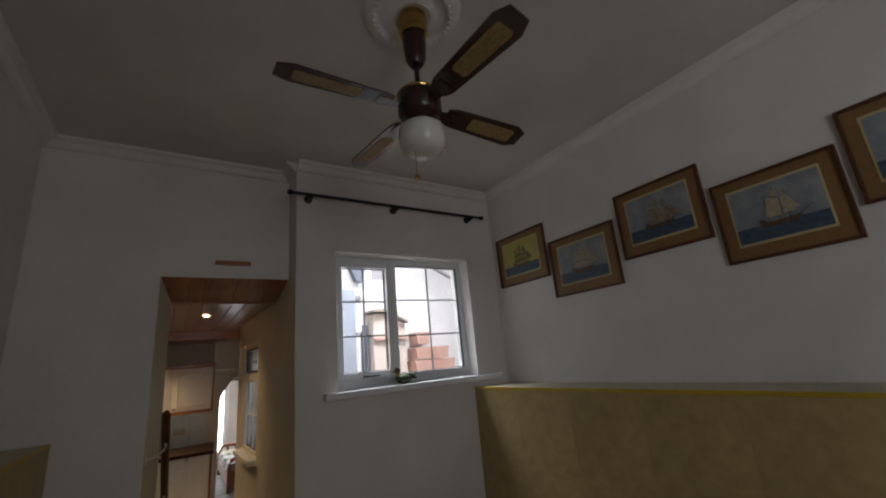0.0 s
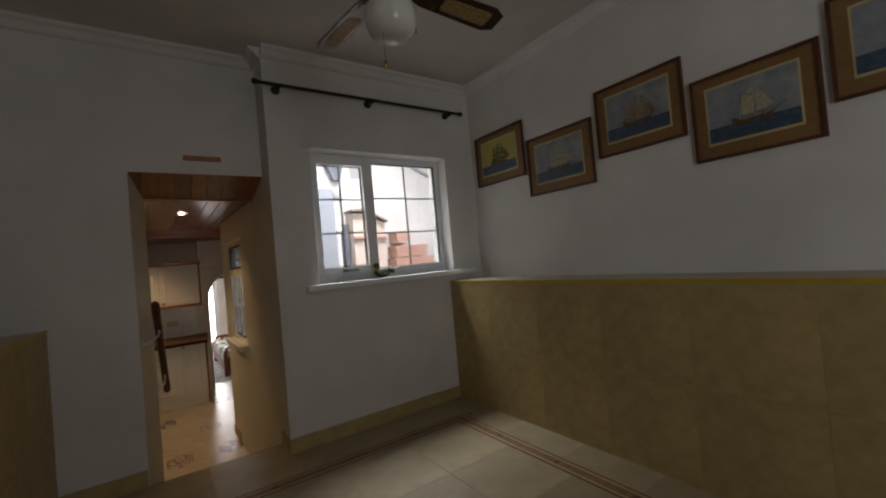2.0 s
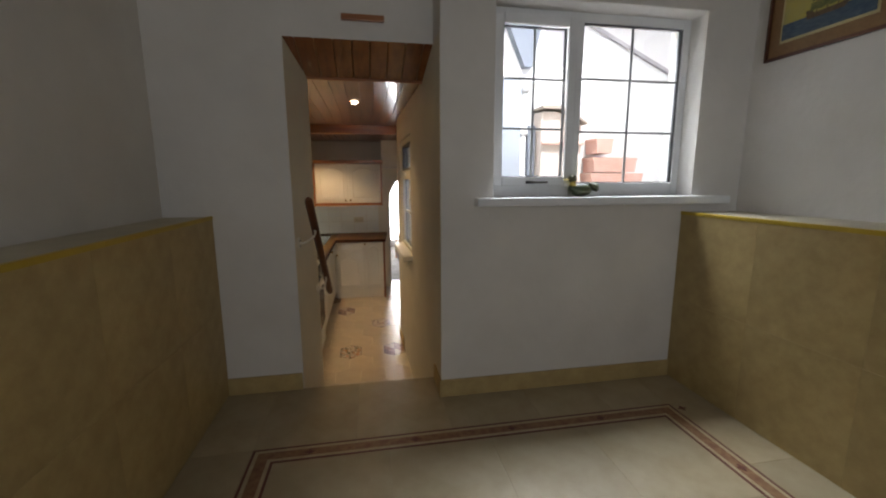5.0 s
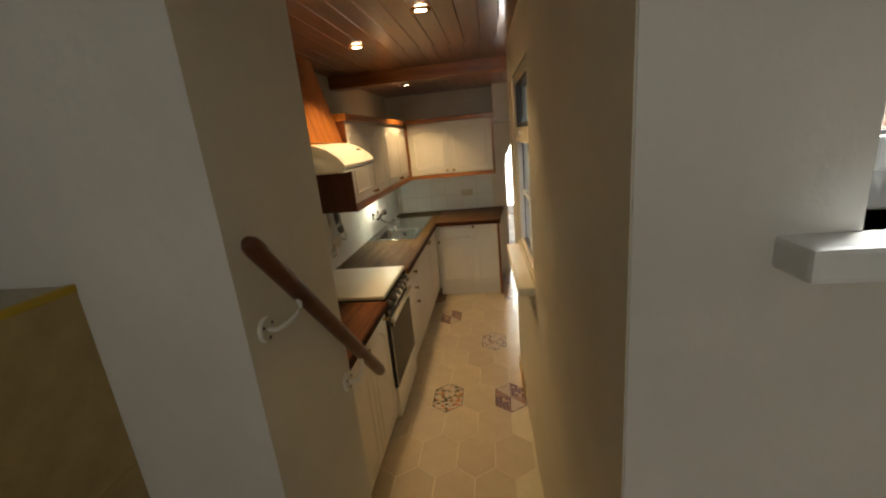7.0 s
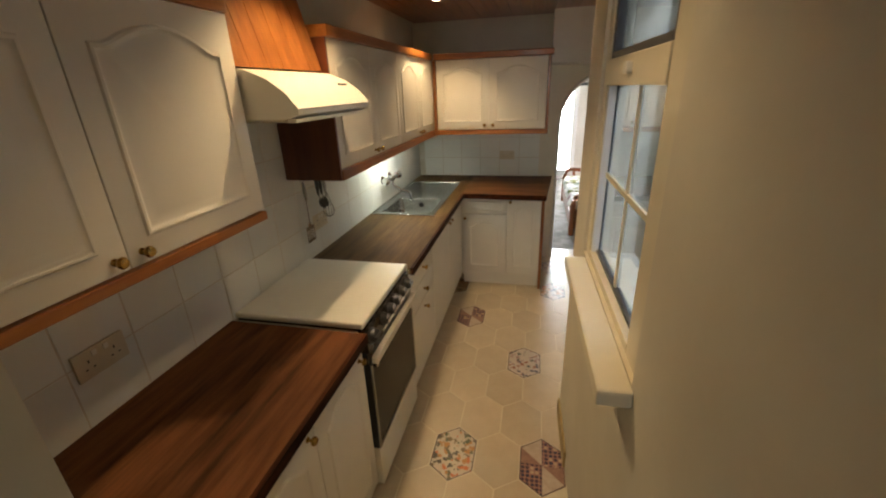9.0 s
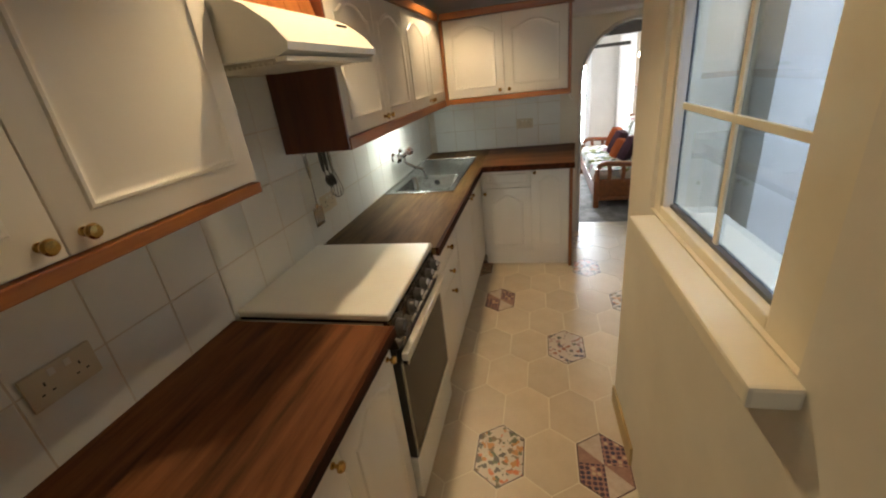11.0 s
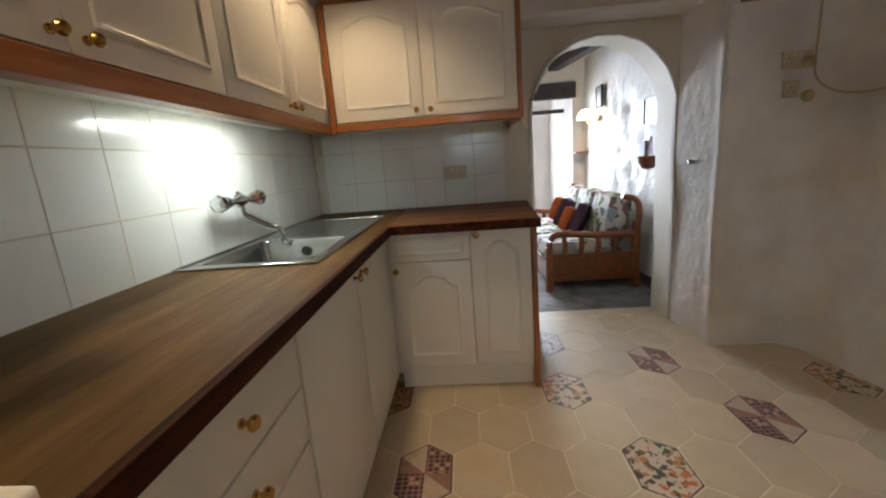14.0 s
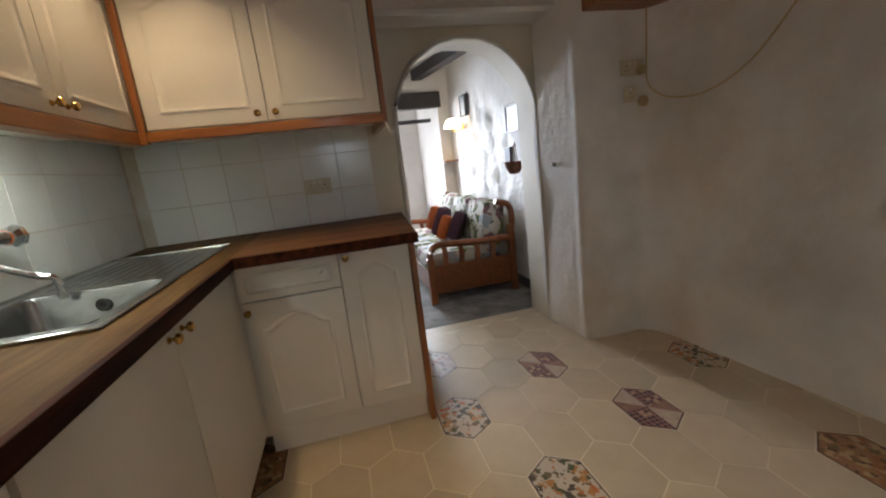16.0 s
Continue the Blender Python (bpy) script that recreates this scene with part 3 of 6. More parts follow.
for side, x0, x1, yend in (("left", LX, 0.026, DOOR_Y), ("right", 2.675, RX, WIN_Y)):
    ob = structure("dado_" + side, bx((x0, BACK, ZR), (x1, yend, DADO - 0.012)), "grout", "half-height projecting wall faced with beige tiles")
    structure("ledge_" + side, bx((x0, BACK, DADO - 0.012), (x1, yend, DADO), 0.002), "ledge", "beige ledge along the top of the tiled half wall")
    face = x1 if side == "left" else x0
    out = 1 if side == "left" else -1
    structure("trim", bx((min(face - 0.012 * out, face + 0.007 * out), BACK, DADO - 0.016), (max(face - 0.012 * out, face + 0.007 * out), yend, DADO + 0.004), 0.003),
              "trim_gold", "ochre edging strip on the tiled half wall")

# skirting along the front walls
for lo, hi in (((0.03, DOOR_Y - 0.014, ZR), (DL - 0.004, DOOR_Y, ZR + 0.1)), ((DR - 0.004, WIN_Y - 0.014, ZR), (2.67, WIN_Y, ZR + 0.1)), ((DR - 0.013, WIN_Y - 0.014, ZR), (DR, DOOR_Y - 0.02, ZR + 0.1))):
    structure("baseboard", bx(lo, hi, 0.003), "dado", "beige tile skirting")

# ---- structure: passage, steps, kitchen ----
KL, KB = -0.25, 8.03          # tiled walls of the kitchen
structure("floor_kitchen", prism([(KL - 0.2, DOOR_Y), (1.4, DOOR_Y), (1.4, 5.5), (3.0, 5.5), (3.0, 8.18), (KL - 0.2, 8.18)], -0.15, -0.0012), "hex_grout", "kitchen floor of hexagonal tiles with pale joints")
for n, (y0, y1, z) in enumerate(((3.565, 3.90, 0.36), (3.90, 4.24, 0.18))):
    structure("step", bx((0.15, y0, -0.003), (1.25, y1, z), 0.006), "floor", "cream tiled step down to the kitchen")
bm = prism([(DL + 0.0004, DOOR_Y + 0.0006), (0.508, 3.952), (0.39, 3.962), (0.34, DOOR_Y + 0.1505), (0.4535, DOOR_Y + 0.1505)], -0.003, 2.489)
structure("wall_passage_left", bm, "cream_wall", "cream painted wall of the short passage")
structure("wall_kitchen_end", bx((KL - 0.2, DOOR_Y + 0.151, -0.003), (0.341, DOOR_Y + 0.2, 2.6)), "cream_wall", "cream painted end wall")

# slanting wall between passage and courtyard, with the kitchen window
SLANT = Matrix.Translation((DR, DOOR_Y + 0.001, 0)) @ Matrix.Rotation(radians(1.67), 4, "Z")
U0, U1, UZ0, UZ1, UEND = 1.0, 1.83, 1.125, 2.13, 2.12
bm = bmesh.new()
for lo, hi in (((0, 0, -0.003), (0.2, U0, 2.6)), ((0, U1, -0.003), (0.2, UEND, 2.6)), ((0, U0, -0.003), (0.2, U1, UZ0)), ((0, U0, UZ1), (0.2, U1, 2.6))):
    bx(lo, hi, bm=bm, m=SLANT)
bx((DR - 0.003, WIN_Y + 0.002, ZR), (DR - 0.0003, DOOR_Y, 2.489), bm=bm)
structure("wall_passage_right", bm, "cream_wall", "cream painted wall with a small kitchen window")

structure("baseboard", bx((-0.012, 1.74, 0.0), (0.0, UEND + 0.001, 0.1), 0.003, m=SLANT), "dado", "beige tile skirting")

# side of the window wall, continuing the passage wall into the room
bm = bx((KL - 0.2, DOOR_Y + 0.2, -0.003), (KL - 0.012, 8.3, 2.6))
structure("wall_kitchen_left", bm, "cream_wall", "cream painted kitchen wall")
structure("wall_kitchen_back", bx((KL - 0.012, KB + 0.012, -0.003), (1.0, KB + 0.29, 2.6)), "cream_wall", "pale plaster wall behind the worktop")

# arch wall
AX0, AX1, AZ, ATOP = 1.18, 2.10, 1.42, 1.885
bm = bmesh.new()
rng = random.Random(4)
N = 28
arc = []
for k in range(N + 1):
    a = math.pi * (1 - k / N)
    arc.append(((AX0 + AX1) / 2 + (AX1 - AX0) / 2 * math.cos(a), AZ + (ATOP - AZ) * math.sin(a)))
inner = [(AX0, -0.003), (AX0, 0.5), (AX0, 1.0)] + [(x + rng.uniform(-0.004, 0.004), z + rng.uniform(-0.004, 0.004)) for x, z in arc] + [(AX1, 1.0), (AX1 + 0.006, 0.5), (AX1, -0.003)]
outer = []
for x, z in inner:
    if z <= AZ - 0.02:
        outer.append((1.001 if x < 1.6 else 2.3, z))
    else:
        outer.append((1.001 + (x - AX0) / (AX1 - AX0) * 1.299, 2.6))
Y0, Y1 = 8.035, 8.33
rows4 = [[bm.verts.new((x, y, z)) for x, z in line] for line, y in ((outer, Y0), (inner, Y0 + 0.012), (inner, Y1), (outer, Y1))]
for a, b in zip(rows4, rows4[1:] + rows4[:1]):
    for i in range(len(inner) - 1):
        bm.faces.new((a[i], a[i + 1], b[i + 1], b[i]))
structure("wall_arch", bm, "cream_wall", "cream plastered wall with a round-topped archway", True)

# white rim round the arch
bm = tube([(x, Y0 + 0.01, z) for x, z in inner], 0.014, 8)
structure("trim", bm, "plaster", "uneven white painted rim of the archway", True)

# old stone wall bending round the alcove
face_line = curve_points([(2.10, 8.10, 0), (2.105, 7.95, 0), (2.125, 7.72, 0), (2.15, 7.63, 0), (2.33, 7.61, 0), (2.52, 7.60, 0), (2.61, 7.45, 0), (2.65, 7.1, 0), (2.70, 6.6, 0), (2.76, 5.6, 0)], 8)
bm = bmesh.new()
levels = [-0.003, 0.15, 0.45, 0.8, 1.15, 1.5, 1.85, 2.2, 2.6]
grid = []
for z in levels:
    row = []
    for i, p in enumerate(face_line):
        wob = 0.018 * noise.noise(Vector((p.x * 3, p.y * 3, z * 2)))
        row.append(bm.verts.new((p.x + wob - (0.03 if z < 0.1 else 0.0) * (1 if i > 40 else 0), p.y + wob, z)))
    grid.append(row)
back_pts = [bm.verts.new((3.05, 5.6, z)) for z in (levels[0], levels[-1])] + [bm.verts.new((3.05, 8.3, z)) for z in (levels[0], levels[-1])]
for a, b in zip(grid, grid[1:]):
    for i in range(len(face_line) - 1):
        bm.faces.new((a[i], a[i + 1], b[i + 1], b[i]))
bm.faces.new((back_pts[0], back_pts[1], back_pts[3], back_pts[2]))
structure("wall_alcove", bm, "old_plaster", "uneven old plaster wall, patchy white and brown", True)
structure("wall_alcove_near", bx((1.3, 5.5, -0.003), (3.05, 5.68, 2.6)), "cream_wall", "cream painted wall")
bm = extrude_yz([(7.80, 1.955), (7.84, 1.94), (8.034, 1.94), (8.034, 2.45), (7.80, 2.45)], 1.07, 2.16)
structure("lintel", bm, "plaster", "white plastered lintel over the archway")

# pine board ceilings
def boards(x0, x1, y0, y1, z, slope=0.0, bm=None):
    bm = bm or bmesh.new()
    n = round((x1 - x0) / 0.095)
    w = (x1 - x0) / n
    for k in range(n):
        a = x0 + k * w
        g = 0.0012
        pts = [(a + g, 0.004), (a + g + 0.003, 0), (a + w - g - 0.003, 0), (a + w - g, 0.004), (a + w, 0.006), (a + w, 0.02), (a, 0.02), (a, 0.006)]
        lo = [bm.verts.new((px, y0, z + pz)) for px, pz in pts]
        hi = [bm.verts.new((px, y1, z + slope + pz)) for px, pz in pts]
        bm.faces.new(lo)
        bm.faces.new(hi[::-1])
        for i in range(len(pts)):
            j = (i + 1) % len(pts)
            bm.faces.new((lo[i], hi[i], hi[j], lo[j]))
    return bm


bm = boards(0.40, 1.28, DOOR_Y + 0.002, 3.94, 2.49, -0.11)
boards(KL, 1.3, 3.96, 5.52, 2.385, 0, bm)
boards(KL, 2.8, 5.52, 6.17, 2.385, 0, bm)
boards(KL, 2.8, 6.33, 8.1, 2.37, 0, bm)
structure("ceiling_kitchen", bm, "pine_ceiling", "varnished pine board ceiling")
structure("ceiling_cap", prism([(KL - 0.2, DOOR_Y + 0.152), (1.42, DOOR_Y + 0.152), (1.42, 5.5), (3.05, 5.5), (3.05, 8.4), (KL - 0.2, 8.4)], 2.6, 2.68), "plaster", "plain ceiling slab")
beam = solid("ceiling_beam", bx((KL, 6.17, 2.285), (2.76, 6.33, 2.46), 0.008), "pine_x", "dark varnished pine beam across the ceiling", "beam", kind="structure")
solid("ceiling_beam", bx((0.36, 3.935, 2.368), (1.28, 3.965, 2.46), 0.003), "pine_x", "narrow varnished pine batten across the ceiling", "beam", kind="structure")

# ---- structure: living room ----
LZ = -0.06
structure("floor_living_room", bx((-1.5, 8.18, LZ - 0.1), (2.6, 13.2, LZ)), "carpet", "mottled grey carpet")
structure("threshold", bx((1.1, 8.181, LZ), (2.2, 8.30, -0.002), 0.004), "hex", "buff tiled threshold of the archway")
WLX = 2.36
bm = bmesh.new()
ny, nz = 60, 44
gy = [8.33 + (10.95 - 8.33) * k / ny for k in range(ny + 1)]
gz = [LZ + (2.55 - LZ) * k / nz for k in range(nz + 1)]
vs = []
for y in gy:
    row = []
    for z in gz:
        rough = max(0.0, min(1.0, 1.6 - abs(y - 9.75) / 0.55)) * max(0.0, min(1.0, (z - 0.35) * 2)) * max(0.0, min(1.0, (1.95 - z) * 2))
        d = 0.05 * rough * noise.fractal(Vector((y * 6, z * 6, 1.7)), 0.8, 2.1, 4) + 0.012 * noise.noise(Vector((y * 2, z * 2, 5)))
        row.append(bm.verts.new((WLX - d, y, z)))
    vs.append(row)
for i in range(ny):
    for j in range(nz):
        bm.faces.new((vs[i][j], vs[i][j + 1], vs[i + 1][j + 1], vs[i + 1][j]))
structure("wall_living_right", bm, "rough_plaster", "rough trowelled white plaster wall", True)
structure("wall_living_outer", bx((WLX + 0.08, 8.33, LZ), (WLX + 0.25, 13.2, 2.6)), "plaster", "white plaster wall")
bm = bx((2.2, 10.95, LZ), (WLX + 0.1, 11.5, 2.345))
bx((-1.5, 10.95, LZ), (0.75, 11.5, 2.345), bm=bm)
bx((0.75, 10.95, 2.06), (2.2, 11.5, 2.345), bm=bm)
structure("wall_living_far", bm, "plaster", "white plaster wall with a deep opening")
structure("wall_living_left", bx((-1.7, 8.33, LZ), (-1.5, 13.2, 2.6)), "plaster", "white plaster wall")
structure("wall_living_near", bx((-1.5, 8.335, LZ), (1.0, 8.5, 2.345)), "plaster", "white plaster wall")
structure("ceiling_living_room", bx((-1.7, 8.332, 2.346), (2.62, 13.3, 2.66)), "plaster", "white plaster ceiling")
structure("wall_far_bay", bx((2.2, 11.5, LZ), (2.4, 13.2, 2.345)), "plaster", "white plaster wall of the bay")
bm = bx((-1.5, 12.4, LZ), (0.55, 12.6, 2.345))
bx((1.75, 12.4, LZ), (2.2, 12.6, 2.345), bm=bm)
bx((0.55, 12.4, 2.0), (1.75, 12.6, 2.345), bm=bm)
structure("wall_bay_end", bm, "plaster", "white plaster wall round the bright glazed door")
structure("backdrop", bx((-1.0, 12.75, LZ), (2.6, 12.78, 2.6)), "daylight", "bright overcast daylight outside the glazed door")
structure("lintel", bx((0.7, 10.9, 1.88), (2.24, 11.02, 2.075), 0.01), "black_wood", "blackened timber lintel")
bm = prism([(2.30, 8.9), (2.42, 8.9), (2.02, 11.0), (1.89, 11.0)], 2.225, 2.345)
structure("ceiling_beam", bm, "black_wood", "blackened timber ceiling beam")
bm = prism([(1.30, 8.5), (1.42, 8.5), (1.10, 11.0), (0.98, 11.0)], 2.225, 2.345)
structure("ceiling_beam", bm, "black_wood", "blackened timber ceiling beam")
structure("baseboard", bx((WLX - 0.012, 8.33, LZ), (WLX + 0.005, 10.95, LZ + 0.09), 0.003), "charcoal", "dark grey skirting")

# ---- structure: courtyard ----
structure("ground", bx((-40, -40, -0.35), (60, 60, -0.16)), "stone", "stone paving outside")
structure("wall_courtyard_far", bx((1.46, 5.36, -0.16), (5.2, 5.49, 3.7)), "render", "white rendered courtyard wall")
# Dim outdoor light put into this wall's colour; raised to cover the sky.
structure("wall_courtyard_side", bx((4.7, 3.61, -0.16), (4.9, 5.36, 3.7)), "slate_light", "courtyard wall, toned blue-grey to dim the window view")

# ---- things: upper room ----
def casement(thing_at, x0, x1, z0, z1, yf):
    """The white casement window of the room: frame, an opening sash, a fixed light, bars."""
    w = thing("window_1", thing_at, "white plastic casement window with glazing bars, closed", "window", kind="structure")
    d = 0.06
    bm = bx((x0, yf, z0), (x0 + 0.045, yf + d, z1), 0.004)
    bx((x1 - 0.045, yf, z0), (x1, yf + d, z1), 0.004, bm)
    bx((x0 + 0.045, yf, z1 - 0.05), (x1 - 0.045, yf + d, z1), 0.004, bm)
    bx((x0 + 0.045, yf, z0), (x1 - 0.045, yf + d, z0 + 0.075), 0.004, bm)
    xm = x0 + 0.49
    bx((xm, yf, z0 + 0.075), (xm + 0.055, yf + d, z1 - 0.05), 0.004, bm)
    part("window_frame", bm, "upvc", w)
    sx0, sx1, sz0, sz1 = x0 + 0.03, xm + 0.012, z0 + 0.06, z1 - 0.036
    bm = bx((sx0, yf - 0.022, sz0), (sx0 + 0.05, yf + 0.002, sz1), 0.005)
    bx((sx1 - 0.05, yf - 0.022, sz0), (sx1, yf + 0.002, sz1), 0.005, bm)
    bx((sx0 + 0.05, yf - 0.022, sz1 - 0.05), (sx1 - 0.05, yf + 0.002, sz1), 0.005, bm)
    bx((sx0 + 0.05, yf - 0.022, sz0), (sx1 - 0.05, yf + 0.002, sz0 + 0.05), 0.005, bm)
    sash = part("sash", bm, "upvc", w)
    bm = bx((sx0 + 0.19, yf - 0.05, sz0 + 0.012), (sx0 + 0.23, yf - 0.022, sz0 + 0.03), 0.004)
    bx((sx0 + 0.2, yf - 0.06, sz0 + 0.014), (sx0 + 0.31, yf - 0.044, sz0 + 0.026), 0.004, bm)
    part("handle", bm, "charcoal", sash, "dark window handle")
    lights = [(sx0 + 0.05, sx1 - 0.05, sz0 + 0.05, sz1 - 0.05), (xm + 0.055, x1 - 0.045, z0 + 0.075, z1 - 0.05)]
    for a, b, c, e in lights:
        bm = bx((a, yf + 0.012, c), (a + 0.007, yf + 0.022, e))
        bx((b - 0.012, yf + 0.008, c), (b, yf + 0.024, e), bm=bm)
        bx((a, yf + 0.008, e - 0.008), (b, yf + 0.024, e), bm=bm)
        bx((a, yf + 0.008, c), (b, yf + 0.024, c + 0.006), bm=bm)
        part("seal", bm, "gasket", w, "dark grey glazing seal")
        pane = part("pane", bx((a, yf + 0.026, c), (b, yf + 0.03, e)), "glass", w)
        pane.visible_shadow = False
        xc = (a + b) / 2
        for k in (1, 2):
            zc = c + (e - c) * k / 3
            part("glazing_bar", bx((a, yf + 0.014, zc - 0.006), (b, yf + 0.024, zc + 0.006), 0.002), "lead", w)
        part("glazing_bar", bx((xc - 0.006, yf + 0.013, c), (xc + 0.006, yf + 0.0245, e), 0.002), "lead", w)
    return w


casement((2.12, 3.44, WZ0), WX0, WX1, WZ0, WZ1, 3.445)
solid("window_sill", bx((1.41, 3.255, 1.617), (2.93, 3.444, WZ0), 0.008), "upvc", "white painted window sill board", "sill", kind="structure")
structure("trim", bx((WX0 - 0.06, WIN_Y - 0.015, WZ1), (WX1 + 0.03, WIN_Y, WZ1 + 0.035), 0.004), "plaster", "thin white plaster edge over the window")


def duck(at):
    t = thing("duck_ornament", at, "small painted wooden duck ornament on the window sill", "ornament")
    x, y, z = at
    bm = ellipsoid((x, y, z + 0.035), (0.07, 0.036, 0.035))
    for v in bm.verts:
        if v.co.x < x - 0.045:
            v.co.z += 0.012
    part("body", bm, "duck_green", t, smooth=True)
    part("tail", lathe([(0.0, 0), (0.03, 0.01), (0.034, 0.025), (0.018, 0.045), (0, 0.05)], Matrix.Translation((x + 0.07, y, z + 0.035)) @ Matrix.Rotation(0.6, 4, "Y"), 14), "duck_green", t, smooth=True)
    part("neck", lathe([(0.022, 0), (0.016, 0.025), (0.018, 0.035)], Matrix.Translation((x - 0.045, y, z + 0.05)), 14), "duck_yellow", t, "yellow neck ring", smooth=True)
    head = part("head", ellipsoid((x - 0.05, y, z + 0.1), (0.026, 0.022, 0.023)), "duck_green", t, smooth=True)
    part("beak", ellipsoid((x - 0.082, y, z + 0.094), (0.02, 0.012, 0.006)), "duck_yellow", head, "yellow beak", smooth=True)


duck((2.03, 3.35, WZ0))


def curtain_pole():
    t = thing("curtain_pole", (2.02, 3.27, 3.065), "black iron curtain pole on three brackets above the window", "curtain pole")
    part("pole", tube([(1.19, 3.255, 3.065), (2.875, 3.255, 3.065)], 0.012, 12), "iron", t, smooth=True)
    for x, s in ((1.19, -1), (2.875, 1)):
        part("finial", lathe([(0.012, 0), (0.019, 0.01), (0.022, 0.025), (0.016, 0.04), (0, 0.046)], Matrix.Translation((x, 3.255, 3.065)) @ Matrix.Rotation(s * math.pi / 2, 4, "Y"), 14), "iron", t, smooth=True)
    for x in (1.31, 2.01, 2.77):
        b = part("bracket", lathe([(0.03, 0), (0.03, 0.012), (0.014, 0.016), (0.014, 0.045), (0.02, 0.05), (0.02, 0.085), (0, 0.085)], Matrix.Translation((x, WIN_Y, 3.05)) @ Matrix.Rotation(math.pi / 2, 4, "X"), 14), "iron", t, smooth=True)


curtain_pole()
solid("wall_plaque", bx((0.744, DOOR_Y - 0.025, 2.58), (0.967, DOOR_Y, 2.61), 0.004), "pine_x", "small varnished wooden strip on the wall above the doorway", "plaque")


def ceiling_rose(at):
    x, y = at
    prof = [(0.0, -0.022), (0.07, -0.022), (0.085, -0.03), (0.11, -0.022), (0.125, -0.014), (0.15, -0.014), (0.16, -0.026), (0.185, -0.03), (0.2, -0.022), (0.215, -0.012), (0.222, 0)]
    t = thing("ceiling_rose", (x, y, CEIL), "round white moulded plaster ceiling rose", "ceiling rose")
    part("disc", lathe(prof, Matrix.Translation((x, y, CEIL)), 48), "plaster", t, smooth=True)
    bm = bmesh.new()
    for k in range(36):
        a = 2 * math.pi * k / 36
        ellipsoid((x + 0.172 * math.cos(a), y + 0.172 * math.sin(a), CEIL - 0.03), (0.011, 0.011, 0.008), u=8, v=6, bm=bm)
    part("beading", bm, "plaster", t, smooth=True)


FAN = (1.352, 1.718)
ceiling_rose(FAN)


def ceiling_fan(at):
    x, y = at
    t = thing("ceiling_fan", (x, y, CEIL), "dark brown four-bladed ceiling fan with cane inlays and opal light", "ceiling fan")
    T = Matrix.Translation
    part("collar", lathe([(0.0, CEIL - 0.02), (0.062, CEIL - 0.02), (0.066, 3.275), (0.062, 3.25), (0.066, 3.235), (0.058, 3.215), (0, 3.215)], T((x, y, 0)), 28), "brass", t, "polished brass ceiling collar", smooth=True)
    part("canopy", lathe([(0.05, 3.215), (0.052, 3.17), (0.045, 3.09), (0.03, 3.06), (0, 3.06)], T((x, y, 0)), 24), "fan_brown", t, smooth=True)
    part("rod", tube([(x, y, 3.07), (x, y, 2.94)], 0.012), "fan_brown", t, smooth=True)
    motor = part("motor", lathe([(0.0, 2.942), (0.055, 2.937), (0.085, 2.917), (0.092, 2.902), (0.092, 2.82), (0.078, 2.80), (0.052, 2.787), (0.05, 2.765), (0, 2.765)], T((x, y, 0)), 28), "fan_brown", t, smooth=True)
    part("band", lathe([(0.0925, 2.91), (0.095, 2.905), (0.0925, 2.90)], T((x, y, 0)), 28), "brass", motor, "thin brass band")
    part("light_bowl", lathe([(0.05, 2.775), (0.082, 2.757), (0.094, 2.742), (0.096, 2.69), (0.086, 2.652), (0.055, 2.630), (0, 2.624)], T((x, y, 0)), 28), "opal", t, "white opal glass bowl", smooth=True)
    for n, deg in enumerate((179, 274, 1, 95)):
        m = T((x, y, 2.848)) @ Matrix.Rotation(radians(deg), 4, "Z") @ Matrix.Rotation(radians(-12), 4, "X")
        pts = [(0.13, -0.038), (0.17, -0.052), (0.52, -0.066), (0.575, -0.042), (0.575, 0.042), (0.52, 0.066), (0.17, 0.052), (0.13, 0.038)]
        bm = prism(pts, -0.004, 0.004)
        bmesh.ops.transform(bm, matrix=m, verts=bm.verts[:])
        blade = part("blade", bm, "fan_brown", t)
        pts = [(0.26, -0.026), (0.275, -0.034), (0.50, -0.038), (0.515, -0.03), (0.515, 0.03), (0.50, 0.038), (0.275, 0.034), (0.26, 0.026)]
        bm = prism(pts, -0.007, 0.007)
        bmesh.ops.transform(bm, matrix=m, verts=bm.verts[:])
        part("cane_inlay", bm, "cane", blade, "woven cane inlay")
        bm = prism([(0.07, -0.016), (0.15, -0.03), (0.19, -0.03), (0.19, 0.03), (0.15, 0.03), (0.07, 0.016)], -0.009, -0.004)
        bmesh.ops.transform(bm, matrix=m, verts=bm.verts[:])
        part("blade_arm", bm, "fan_brown", blade)
    for dx, dy, low in ((-0.05, -0.02, 2.50), (0.09, -0.02, 2.66)):
        part("pull_chain", tube([(x + dx, y + dy, 2.79), (x + dx, y + dy, low + 0.03)], 0.0014, 6), "brass", t)
        part("pull_knob", lathe([(0, 0.03), (0.006, 0.024), (0.009, 0.01), (0.006, 0), (0, 0)], T((x + dx, y + dy, low)), 12), "brass", t, smooth=True)


ceiling_fan(FAN)


